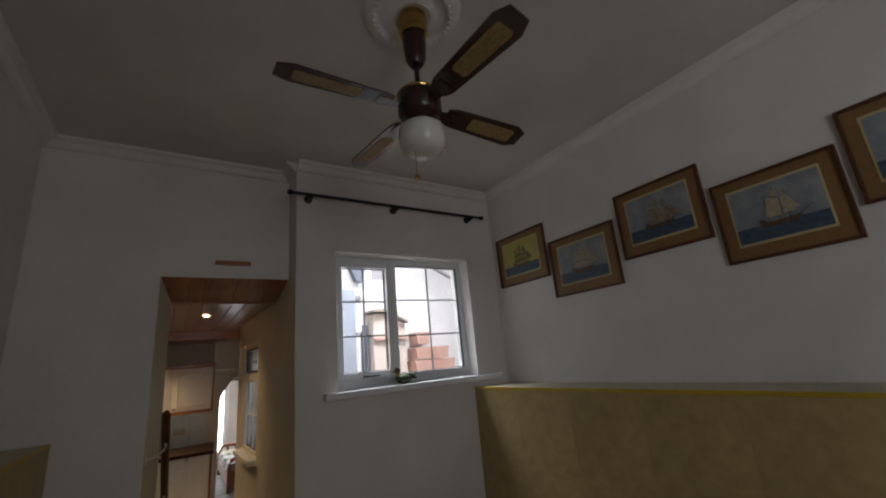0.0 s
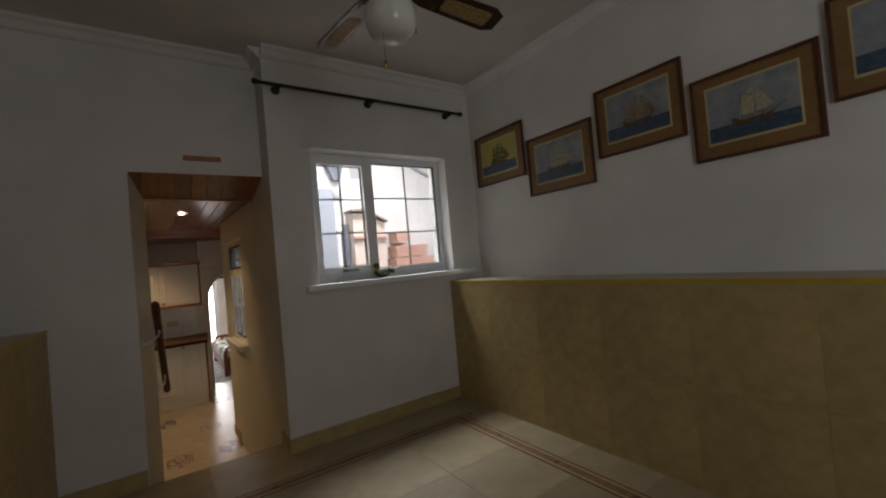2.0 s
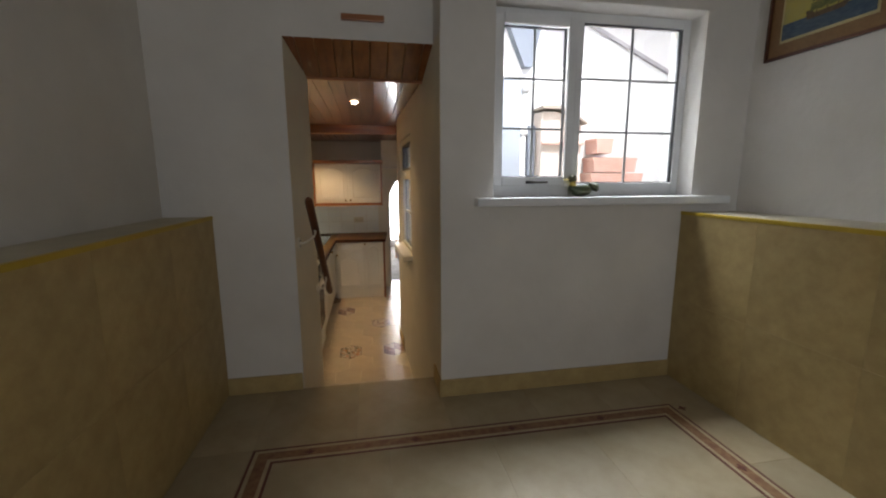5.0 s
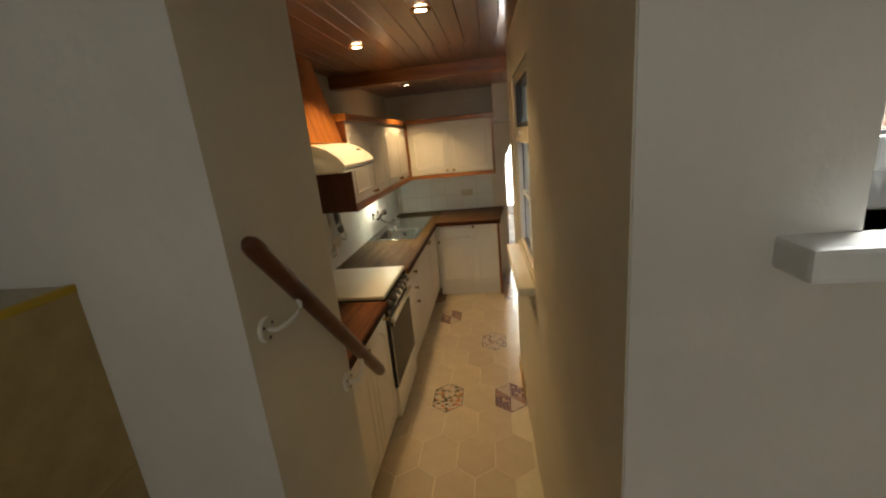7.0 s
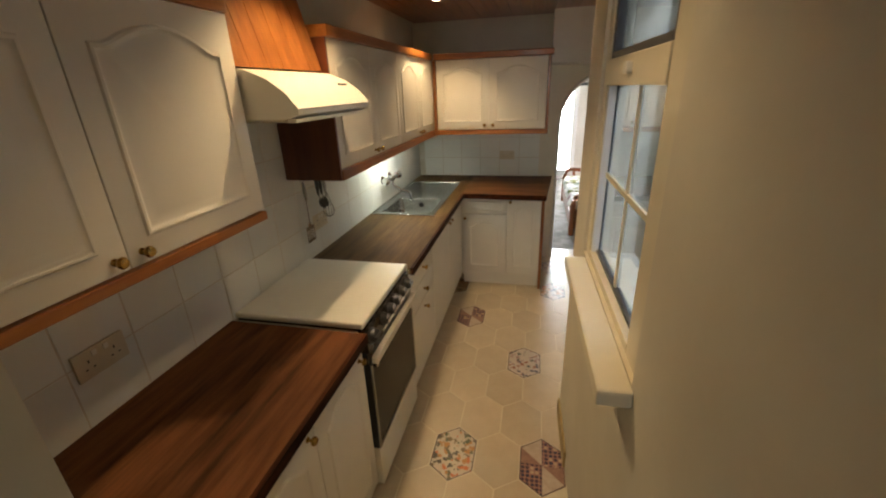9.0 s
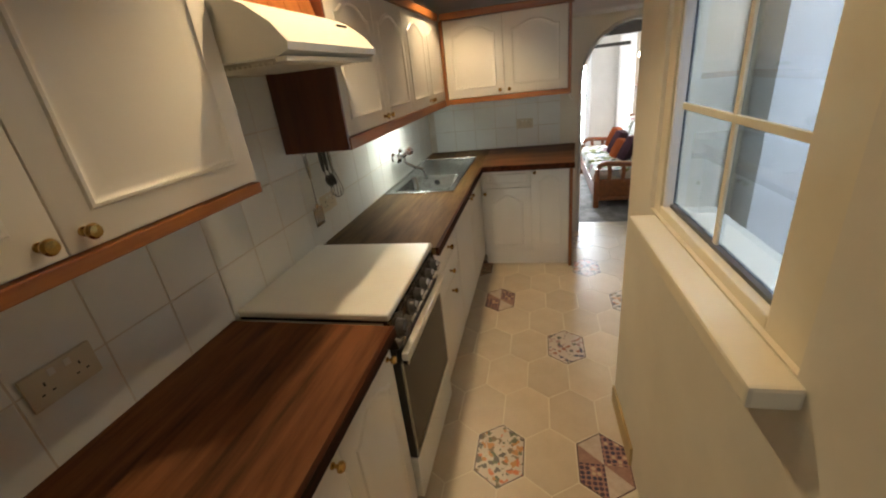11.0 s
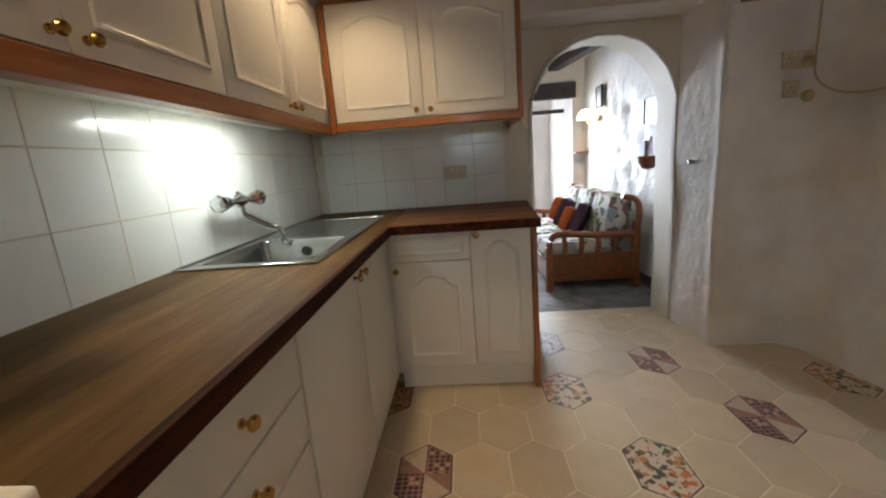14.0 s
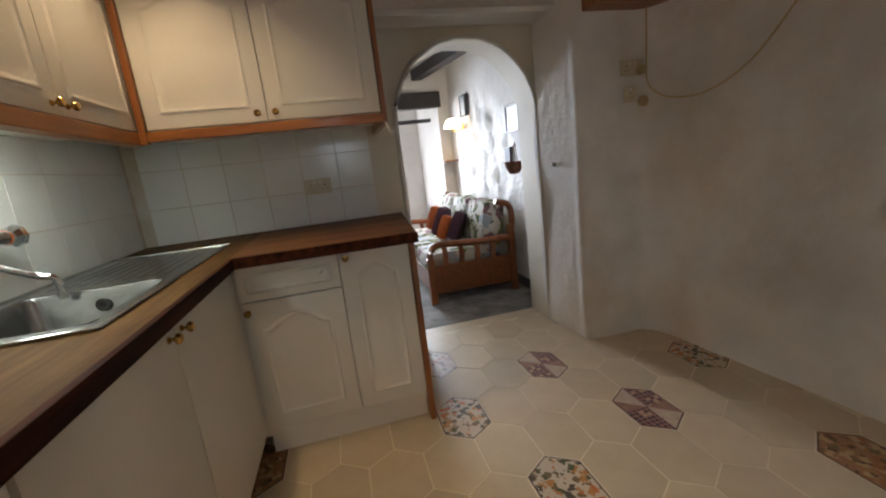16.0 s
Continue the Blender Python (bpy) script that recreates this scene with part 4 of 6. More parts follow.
def ship_picture(y0, w, z0, sky_mat, sails, seed, cloth="sail"):
    """A framed sailing-ship print on the long wall; y0 is its far edge."""
    h, x = 0.45, RX
    t = thing("framed_picture", (x, y0 - w / 2, z0), "sailing ship print in brown mount and dark wooden frame", "picture", "ship pictures")
    y1 = y0 - w

    def flat(a, b, c, e, proud, mat_name, name, parent, label=""):
        return part(name, bx((x - proud, y0 - b * w, z0 + c * h), (x - proud + 0.003, y0 - a * w, z0 + e * h)), mat_name, parent, label)
    f = 0.016
    for name, lo, hi in (("frame_side", (x - 0.022, y1, z0), (x - 0.001, y1 + f, z0 + h)), ("frame_side", (x - 0.022, y0 - f, z0), (x - 0.001, y0, z0 + h)),
                         ("frame_rail", (x - 0.022, y1 + f, z0), (x - 0.001, y0 - f, z0 + f)), ("frame_rail", (x - 0.022, y1 + f, z0 + h - f), (x - 0.001, y0 - f, z0 + h))):
        part(name, bx(lo, hi, 0.003), "dark_wood", t)
    mount = part("mount", bx((x - 0.010, y1 + f, z0 + f), (x - 0.002, y0 - f, z0 + h - f)), "mount", t)
    flat(0.125, 0.865, 0.17, 0.86, 0.0125, "mount_line", "gilt_line", mount)
    pic = flat(0.142, 0.848, 0.198, 0.832, 0.014, sky_mat, "print", t)
    flat(0.142, 0.848, 0.198, 0.37, 0.0155, "sea", "sea", pic)
    r = random.Random(seed)
    bm = bmesh.new()

    def poly(points, proud):
        a = [bm.verts.new((x - proud, y0 - u * w, z0 + v * h)) for u, v in points]
        bm.faces.new(a)
    poly([(0.35, 0.335), (0.63, 0.335), (0.675, 0.405), (0.61, 0.39), (0.41, 0.385), (0.375, 0.425), (0.335, 0.43)], 0.017)
    for u, v in ((0.42, 0.70), (0.50, 0.77), (0.58, 0.71)):
        poly([(u - 0.004, 0.38), (u + 0.004, 0.38), (u + 0.002, v), (u - 0.002, v)], 0.0165)
    poly([(0.655, 0.405), (0.66, 0.40), (0.755, 0.475), (0.752, 0.48)], 0.0165)
    part("hull", bm, "hull", pic)
    bm = bmesh.new()
    if sails == "square":
        for u, tall in ((0.415, 0.92), (0.495, 1.08), (0.578, 0.95)):
            for lo, hi, half in ((0.405, 0.50, 0.046), (0.51, 0.595, 0.041), (0.605, 0.665, 0.032), (0.672, 0.712, 0.022)):
                k = r.uniform(-0.006, 0.006)
                lo, hi = 0.4 + (lo - 0.4) * tall, 0.4 + (hi - 0.4) * tall
                poly([(u - half + k, lo), (u + k, lo + 0.012), (u + half + k, lo), (u + half * 1.05 + k, (lo + hi) / 2), (u + half * 0.82 + k, hi), (u - half * 0.82 + k, hi), (u - half * 0.9 + k, (lo + hi) / 2)], 0.0175)
        for d in (0.0, 0.032):
            poly([(0.635 + d, 0.42), (0.70 + d, 0.455), (0.605 + d, 0.62)], 0.0178)
    else:
        poly([(0.40, 0.44), (0.52, 0.43), (0.53, 0.62), (0.44, 0.66)], 0.0175)
        poly([(0.47, 0.67), (0.53, 0.64), (0.52, 0.76)], 0.0175)
        poly([(0.54, 0.44), (0.64, 0.45), (0.54, 0.66)], 0.0175)
        poly([(0.57, 0.5), (0.68, 0.46), (0.55, 0.70)], 0.018)
    part("sailcloth", bm, cloth, pic)


ship_picture(3.243, 0.59, 2.385, "art_yellow", "square", 1, "sail_green")
ship_picture(2.62, 0.593, 2.198, "art_sky", "square", 2)
ship_picture(1.985, 0.555, 2.342, "art_sky", "square", 3, "sail_dark")
ship_picture(1.397, 0.54, 2.168, "art_sky", "gaff", 4)
ship_picture(0.828, 0.54, 2.305, "art_sky", "square", 5)


def handrail():
    a, b = Vector((0.534, 3.518, 1.652)), Vector((0.562, 4.11, 0.975))
    t = thing("handrail", (0.51, 3.84, 1.27), "dark varnished round wooden handrail on white wall brackets", "handrail")
    d = (b - a).normalized()
    part("rail", tube([a - d * 0.012, a, a + d * 0.02, b - d * 0.02, b, b + d * 0.01], [0.012, 0.020, 0.023, 0.022, 0.019, 0.009], 18), "dark_wood", t, smooth=True)
    for s in (0.22, 0.74):
        p = a.lerp(b, s)
        foot = Vector((0.442 + 0.1697 * (min(p.y - 0.02, 3.93) - DOOR_Y), min(p.y - 0.02, 3.93), p.z - 0.1))
        br = part("bracket", tube(curve_points([foot, foot + Vector((0.035, 0.004, 0.0)), p + Vector((0.0, 0, -0.06)), p + Vector((0, 0, -0.02))], 5), 0.006, 8), "white_plastic", t, "white painted bracket", smooth=True)
        part("rosette", lathe([(0, 0.006), (0.03, 0.006), (0.034, 0), (0.034, -0.004), (0, -0.004)], Matrix.Translation(foot) @ Matrix.Rotation(math.pi / 2, 4, "Y"), 20), "white_plastic", br, smooth=True)
        for k in range(3):
            a3 = 2.1 * k + 0.5
            part("screw", lathe([(0.0045, 0), (0.004, 0.002), (0, 0.0022)], Matrix.Translation(foot + Vector((0.006, 0.022 * math.cos(a3), 0.022 * math.sin(a3)))) @ Matrix.Rotation(math.pi / 2, 4, "Y"), 10), "charcoal", br, "dark screw head")


handrail()

# ---- things: kitchen ----
FACE_X = Matrix.Rotation(math.pi / 2, 4, "Z")     # a front that looks along +x


def door_bm(w, h, arch=0.045, inset=0.06, plain=False, t=0.019):
    """A slab cabinet door with a moulded panel; it looks along -y, its back at y = 0."""
    bm = bx((0.0015, -t, 0.0015), (w - 0.0015, 0, h - 0.0015), 0.003)
    if plain:
        return bm

    def outline(m):
        top = h - m - arch
        pts = [(m, m), (w - m, m)]
        n = 16
        for k in range(n + 1):
            u = 1 - k / n
            s = max(0.0, min(1.0, (u - 0.1) / 0.8))
            pts.append((m + u * (w - 2 * m), top + arch * (math.sin(math.pi * s) ** 0.8 if 0 < s < 1 else 0)))
        return pts
    loops = []
    for m, d in ((inset, -0.0004), (inset + 0.004, 0.005), (inset + 0.010, 0.006), (inset + 0.015, 0.002), (inset + 0.022, 0.001), (inset + 0.046, 0.0055)):
        loops.append([bm.verts.new((x, -t - d, z)) for x, z in outline(m)])
    for a, b in zip(loops, loops[1:]):
        for i in range(len(a)):
            j = (i + 1) % len(a)
            bm.faces.new((a[i], a[j], b[j], b[i]))
    bm.faces.new(loops[-1])
    return bm


def put_door(parent, name, m, w, h, knob=None, mat_name="cabinet", **shape):
    bm = door_bm(w, h, **shape)
    bmesh.ops.transform(bm, matrix=m, verts=bm.verts[:])
    d = part(name, bm, mat_name, parent, smooth=True)
    if knob:
        k = m @ Matrix.Translation((knob[0], -0.019, knob[1])) @ Matrix.Rotation(math.pi / 2, 4, "X")
        part("knob", lathe([(0.009, -0.002), (0.009, 0.004), (0.005, 0.007), (0.005, 0.014), (0.013, 0.019), (0.0145, 0.025), (0.011, 0.031), (0, 0.033)], k, 18), "brass", d, "small round brass knob", smooth=True)
    return d


def at_x(x, y, z):
    return Matrix.Translation((x, y, z)) @ FACE_X


FX = 0.315     # carcass front of the long run
FY = 7.27      # carcass front of the short run

# base unit by the passage
t = thing("base_cabinet", (0.0, 4.6, 0), "ivory base cabinet with a moulded door under the worktop", "cabinet")
part("body", bx((KL + 0.002, 4.03, 0.1), (FX, 4.975, 0.858)), "cabinet", t)
part("plinth", bx((KL + 0.05, 4.2, 0.0), (FX - 0.04, 4.975, 0.1)), "cabinet", t)
put_door(t, "door", at_x(FX, 4.21, 0.12), 0.38, 0.735, (0.34, 0.69), arch=0.06)
put_door(t, "door", at_x(FX, 4.592, 0.12), 0.38, 0.735, (0.34, 0.69), arch=0.06)

# drawer unit
t = thing("drawer_unit", (0.0, 5.88, 0), "ivory three-drawer base cabinet with brass knobs", "cabinet")
part("body", bx((KL + 0.002, 5.625, 0.1), (FX, 6.128, 0.858)), "cabinet", t)
part("plinth", bx((KL + 0.05, 5.625, 0.0), (FX - 0.04, 6.128, 0.1)), "cabinet", t)
for z, h in ((0.712, 0.142), (0.575, 0.134), (0.12, 0.452)):
    put_door(t, "drawer", at_x(FX, 5.63, z), 0.495, h, (0.255, min(h * 0.5, 0.39) if h < 0.2 else 0.40), plain=True)

# sink unit: two plain doors
t = thing("sink_cabinet", (0.0, 6.7, 0), "ivory base cabinet with two plain doors under the sink", "cabinet")
part("body", bx((KL + 0.002, 6.13, 0.1), (FX, 7.268, 0.68)), "cabinet", t)
part("plinth", bx((KL + 0.05, 6.13, 0.0), (FX - 0.04, 7.32, 0.1)), "cabinet", t)
put_door(t, "door", at_x(FX, 6.135, 0.12), 0.53, 0.735, (0.49, 0.70), plain=True)
put_door(t, "door", at_x(FX, 6.668, 0.12), 0.53, 0.735, (0.04, 0.70), plain=True)
part("filler", bx((FX - 0.02, 7.2, 0.12), (FX + 0.015, 7.268, 0.855)), "cabinet", t)

# short run
t = thing("corner_base_cabinet", (0.7, 7.6, 0), "ivory base cabinet with a drawer and arched moulded doors", "cabinet")
part("body", bx((FX, FY, 0.1), (1.038, KB, 0.858)), "cabinet", t)
part("plinth", bx((0.34, FY + 0.03, 0.0), (1.038, KB, 0.12)), "cabinet", t, "grey-white plinth board")
put_door(t, "drawer", Matrix.Translation((0.345, FY, 0.712)), 0.395, 0.145, None, arch=0.0, inset=0.03)
put_door(t, "door", Matrix.Translation((0.345, FY, 0.14)), 0.395, 0.568, (0.022, 0.53), arch=0.06, inset=0.06)
put_door(t, "door", Matrix.Translation((0.742, FY, 0.14)), 0.298, 0.717, (0.03, 0.69), arch=0.045, inset=0.06)
part("end_panel", bx((1.041, FY - 0.03, 0.0), (1.066, KB + 0.05, 0.858), 0.003), "pine_z", t, "orange varnished pine end panel")

# worktops
t = thing("worktop", (0.05, 4.4, 0.88), "dark walnut-stained wooden worktop beside the cooker", "worktop")
part("board", bx((KL, 3.77, 0.862), (0.343, 4.99, 0.9), 0.003), "worktop", t)
part("edging", bx((0.343, 3.77, 0.861), (0.358, 4.99, 0.9004), 0.002), "edging", t, "dark stained front edging")
HX0, HX1, HY0, HY1 = -0.185, 0.225, 6.575, 7.02
t = thing("worktop", (0.05, 6.8, 0.88), "walnut-stained wooden worktop with an inset sink", "worktop")
bm = bx((KL, 5.61, 0.862), (0.345, HY0, 0.9))
bx((KL, HY1, 0.862), (0.345, KB, 0.9), bm=bm)
bx((KL, HY0, 0.862), (HX0, HY1, 0.9), bm=bm)
bx((HX1, HY0, 0.862), (0.345, HY1, 0.9), bm=bm)
part("board", bm, "worktop_sink", t)
part("edging", bx((0.345, 5.61, 0.858), (0.363, 7.2145, 0.9004), 0.002), "edging", t, "dark stained front edging")
t = thing("worktop", (0.7, 7.6, 0.88), "walnut-stained wooden worktop over the corner cabinet", "worktop")
part("board", prism([(0.3455, 7.2325), (1.075, 7.2075), (1.14, 8.034), (0.3455, 8.03)], 0.862, 0.9), "worktop_x", t)
part("edging", prism([(0.3635, 7.215), (1.077, 7.19), (1.0755, 7.207), (0.3635, 7.2315)], 0.858, 0.9004), "edging", t, "dark stained front edging")


def sink():
    t = thing("kitchen_sink", (0.03, 7.1, 0.9), "stainless steel inset sink with a drainer", "sink")
    x0, x1, y0, y1, z = -0.228, 0.252, 6.53, 7.64, 0.906
    bm = bx((x0, y0, 0.9005), (x1, HY0 + 0.012, z), 0.002)
    bx((x0, HY1 - 0.012, 0.9005), (x1, y1, z), 0.002, bm)
    bx((x0, HY0 + 0.012, 0.9005), (HX0 + 0.012, HY1 - 0.012, z), bm=bm)
    bx((HX1 - 0.012, HY0 + 0.012, 0.9005), (x1, HY1 - 0.012, z), bm=bm)
    part("deck", bm, "steel", t)
    part("rim", tube([(x0, y0, z), (x1, y0, z), (x1, y1, z), (x0, y1, z), (x0, y0, z)], 0.005, 8), "steel", t, smooth=True)
    bm = bmesh.new()
    rings = []
    for inset, depth in ((0.012, 0.0), (0.018, 0.012), (0.026, 0.09), (0.045, 0.125), (0.09, 0.135)):
        a, b, c, d = HX0 + inset, HX1 - inset, HY0 + inset, HY1 - inset
        r = 0.045 * (1 - 0.2 * depth)
        ring = []
        for cx, cy, s in ((b - r, d - r, 0), (a + r, d - r, 1), (a + r, c + r, 2), (b - r, c + r, 3)):
            for k in range(6):
                ang = math.pi / 2 * (s + k / 5)
                ring.append(bm.verts.new((cx + r * math.cos(ang), cy + r * math.sin(ang), z - depth)))
        rings.append(ring)
    for p, q in zip(rings, rings[1:]):
        for i in range(len(p)):
            j = (i + 1) % len(p)
            bm.faces.new((p[i], p[j], q[j], q[i]))
    bm.faces.new(rings[-1])
    bowl = part("bowl", bm, "steel", t, smooth=True)
    part("waste", lathe([(0.034, 0), (0.034, 0.004), (0.02, 0.004), (0.018, 0.001), (0, 0.001)], Matrix.Translation((0.02, 6.8, z - 0.134)), 24), "chrome", bowl, "round chrome waste", smooth=True)
    part("overflow", lathe([(0.02, 0), (0.02, 0.003), (0.012, 0.003), (0.01, 0.0), (0, 0)], Matrix.Translation((0.03, HY1 - 0.0275, z - 0.05)) @ Matrix.Rotation(math.pi / 2, 4, "X"), 20), "charcoal", bowl, "round dark overflow grille", smooth=True)
    for k in range(9):
        xx = -0.165 + k * 0.042
        part("drainer_ridge", bx((xx, 7.10, z - 0.001), (xx + 0.012, 7.58, z + 0.0014), 0.001), "steel", t)


sink()


def wall_tap():
    x, y, z = KL, 6.935, 1.095
    t = thing("wall_tap", (x, y, z), "chrome wall-mounted mixer tap with a swivel spout", "tap")
    R = Matrix.Rotation(math.pi / 2, 4, "Y")
    for dy in (-0.085, 0.085):
        part("wall_flange", lathe([(0.036, 0), (0.036, 0.005), (0.024, 0.018), (0.015, 0.024), (0.015, 0.06), (0, 0.06)], Matrix.Translation((x, y + dy, z)) @ R, 22), "chrome", t, smooth=True)
    profile = [(0.0, -0.105), (0.019, -0.105), (0.021, -0.09), (0.015, -0.07), (0.014, -0.035), (0.022, -0.02), (0.024, 0.0), (0.022, 0.02), (0.014, 0.035), (0.015, 0.07), (0.021, 0.09), (0.019, 0.105), (0, 0.105)]
    part("body", lathe(profile, Matrix.Translation((x + 0.06, y, z)) @ Matrix.Rotation(-math.pi / 2, 4, "X"), 20), "chrome", t, smooth=True)
    for dy, s in ((-0.105, 1), (0.105, -1)):
        m = Matrix.Translation((x + 0.06, y + dy, z)) @ Matrix.Rotation(s * math.pi / 2, 4, "X")
        stem = part("tap_handle", lathe([(0.013, 0), (0.012, 0.012), (0.02, 0.016), (0.033, 0.03), (0.036, 0.045), (0.028, 0.056), (0.01, 0.06), (0, 0.06)], m, 8), "chrome", t)
        part("index_ring", lathe([(0.0215, -0.004), (0.0235, -0.001), (0.0215, 0.002)], m, 20), "orange" if s < 0 else "slate", stem, "coloured hot and cold ring")
    part("spout", tube(curve_points([(x + 0.06, y, z - 0.018), (x + 0.062, y, z - 0.05), (x + 0.085, y + 0.01, z - 0.075), (x + 0.15, y + 0.03, z - 0.115), (x + 0.185, y + 0.04, z - 0.128), (x + 0.195, y + 0.042, z - 0.15), (x + 0.196, y + 0.042, z - 0.178)], 6), 0.0105, 12), "chrome", t, smooth=True)
    part("spout_tip", lathe([(0.0, -0.198), (0.011, -0.198), (0.013, -0.192), (0.013, -0.172), (0.0, -0.172)], Matrix.Translation((x + 0.196, y + 0.042, z)), 16), "chrome", t, smooth=True)


wall_tap()


def cooker():
    y0, y1, f = 5.003, 5.592, 0.33
    t = thing("cooker", (0.04, 5.3, 0), "white enamelled cooker with lid down and black oven door", "cooker")
    part("body", bx((KL + 0.02, y0, 0.05), (f - 0.02, y1, 0.895), 0.004), "enamel", t)
    part("plinth", bx((KL + 0.05, y0 + 0.02, 0.0), (f - 0.06, y1 - 0.02, 0.05)), "charcoal", t)
    part("lid", bx((KL + 0.015, y0 - 0.003, 0.905), (f + 0.005, y1 + 0.003, 0.932), 0.009, seg=3), "enamel", t, "cream enamelled hinged lid", smooth=True)
    part("lid_seal", bx((KL + 0.02, y0 + 0.002, 0.895), (f - 0.004, y1 - 0.002, 0.905)), "charcoal", t)
    panel = part("control_panel", extrude_xz([(f - 0.02, 0.792), (f + 0.02, 0.792), (f + 0.004, 0.892), (f - 0.02, 0.892)], y0 + 0.003, y1 - 0.003), "panel_brown", t, "glossy dark control panel, gold-brown reflections put into its colour")
    tilt = Matrix.Rotation(math.pi / 2 - 0.16, 4, "Y")
    part("panel_strip", bx((f + 0.0165, y0 + 0.16, 0.797), (f + 0.0215, y1 - 0.006, 0.806)), "filter", panel, "worn cream lettering strip")
    for k, y in enumerate((5.055, 5.19, 5.275, 5.36, 5.445, 5.53)):
        m = Matrix.Translation((f + 0.012, y, 0.846)) @ tilt
        big = 0.031 if k == 0 else 0.026
        kn = part("knob", lathe([(big + 0.004, 0), (big + 0.004, 0.004), (big, 0.007), (big - 0.002, 0.024), (big - 0.005, 0.027), (0, 0.027)], m, 22), "charcoal", panel, "dark control knob", smooth=True)
        if k:
            part("knob_cap", lathe([(0.021, 0.0265), (0.021, 0.029), (0.017, 0.031), (0, 0.031)], m, 22), "chrome", kn, "silver knob face", smooth=True)
        part("knob_grip", bx((-0.004, -big + 0.004, 0.026), (0.004, big - 0.004, 0.036), 0.001, m=m), "charcoal" if k == 0 else "chrome", kn)
    d = part("oven_door", bx((f - 0.02, y0 + 0.004, 0.28), (f + 0.014, y1 - 0.004, 0.735), 0.004), "charcoal", t, "dark oven door")
    part("oven_glass", bx((f + 0.0125, y0 + 0.022, 0.305), (f + 0.0175, y1 - 0.022, 0.72), 0.002), "black", d, "dark brown oven glass")
    for lo, hi in (((y0 + 0.006, 0.283), (y0 + 0.02, 0.733)), ((y1 - 0.02, 0.283), (y1 - 0.006, 0.733)), ((y0 + 0.02, 0.283), (y1 - 0.02, 0.297))):
        part("oven_trim", bx((f + 0.010, lo[0], lo[1]), (f + 0.019, hi[0], hi[1]), 0.002), "steel", d, "thin steel door edging")
    part("handle", bx((f + 0.022, y0 + 0.006, 0.742), (f + 0.05, y1 - 0.006, 0.776), 0.008, seg=3), "enamel_worn", d, "pale chipped enamel bar handle", smooth=True)
    for y in (y0 + 0.05, y1 - 0.05):
        part("handle_post", bx((f + 0.008, y - 0.01, 0.70), (f + 0.03, y + 0.01, 0.75), 0.003), "chrome", d)
    part("gap", bx((f - 0.02, y0 + 0.006, 0.737), (f + 0.006, y1 - 0.006, 0.791)), "charcoal", t, "dark slot over the oven door")
    part("lower_drawer", bx((f - 0.02, y0 + 0.004, 0.06), (f + 0.014, y1 - 0.004, 0.27), 0.004), "enamel", t)


cooker()


def wall_cabinet(name, y0, y1, doors, at, label, low=1.42):
    t = thing(name, at, label, "cabinet")
    part("body", bx((KL + 0.001, y0, low), (0.03, y1, 2.0)), "cabinet", t)
    w = (y1 - y0) / doors
    for k in range(doors):
        side = (w - 0.035) if k % 2 == 0 else 0.035
        put_door(t, "door", at_x(0.03, y0 + k * w, low + 0.004), w, 1.997 - low, (side, 0.032), arch=0.05, inset=0.06)
    # Added unseen white strip, keeps orange bounce from the pine off the underside.
    part("rail_backing", bx((-0.0035, y0, 1.374), (-0.0005, y1, low - 0.001)), "cabinet", t)
    part("light_rail", bx((-0.0, y0, 1.37), (0.056, y1, low), 0.004), "pine_rail_y", t, "orange varnished pine rail")
    return t


t = wall_cabinet("wall_cabinet", 3.93, 4.945, 2, (0, 4.46, 1.4), "ivory wall cabinet with moulded doors beside the hood", 1.40)
part("cornice", bx((-0.02, 3.93, 2.0), (0.06, 4.945, 2.05), 0.008), "pine_rail_y", t, "pine cornice")
t = wall_cabinet("wall_cabinet", 5.562, 7.52, 4, (0, 6.5, 1.4), "ivory wall cabinets with arched doors above the sink")
part("end_panel", bx((KL + 0.001, 5.545, 1.373), (0.052, 5.561, 1.9995), 0.003), "pine_dark", t, "dark stained knotty pine end panel")
part("cornice", bx((-0.03, 5.545, 2.0), (0.068, 7.44, 2.05), 0.008), "pine_rail_y", t, "pine cornice")

t = thing("corner_wall_cabinet", (0.55, 7.75, 1.4), "ivory wall cabinet with two arched doors and pine trim", "cabinet")
part("body", bx((0.033, 7.52, 1.42), (1.035, KB, 2.0)), "cabinet", t)
put_door(t, "door", Matrix.Translation((0.083, 7.52, 1.425)), 0.466, 0.572, (0.43, 0.034), arch=0.05)
put_door(t, "door", Matrix.Translation((0.551, 7.52, 1.425)), 0.482, 0.572, (0.035, 0.034), arch=0.05)
part("corner_post", bx((0.056, 7.485, 1.373), (0.082, 7.519, 2.0), 0.003), "pine_z", t, "pine corner strip")
part("light_rail", bx((0.082, 7.487, 1.38), (1.036, 7.535, 1.42), 0.004), "pine_rail_x", t, "orange varnished pine rail")
part("cornice", bx((0.07, 7.46, 2.0), (1.075, 7.54, 2.05), 0.008), "pine_rail_x", t, "pine cornice")
part("end_panel", bx((1.037, 7.50, 1.373), (1.06, KB + 0.03, 2.0), 0.003), "pine_z", t, "pine end panel")
part("hook", tube(curve_points([(1.05, 7.5, 1.38), (1.062, 7.49, 1.34), (1.075, 7.49, 1.33), (1.08, 7.49, 1.35)], 5), 0.006, 8), "white_plastic", t, "small white hook", smooth=True)


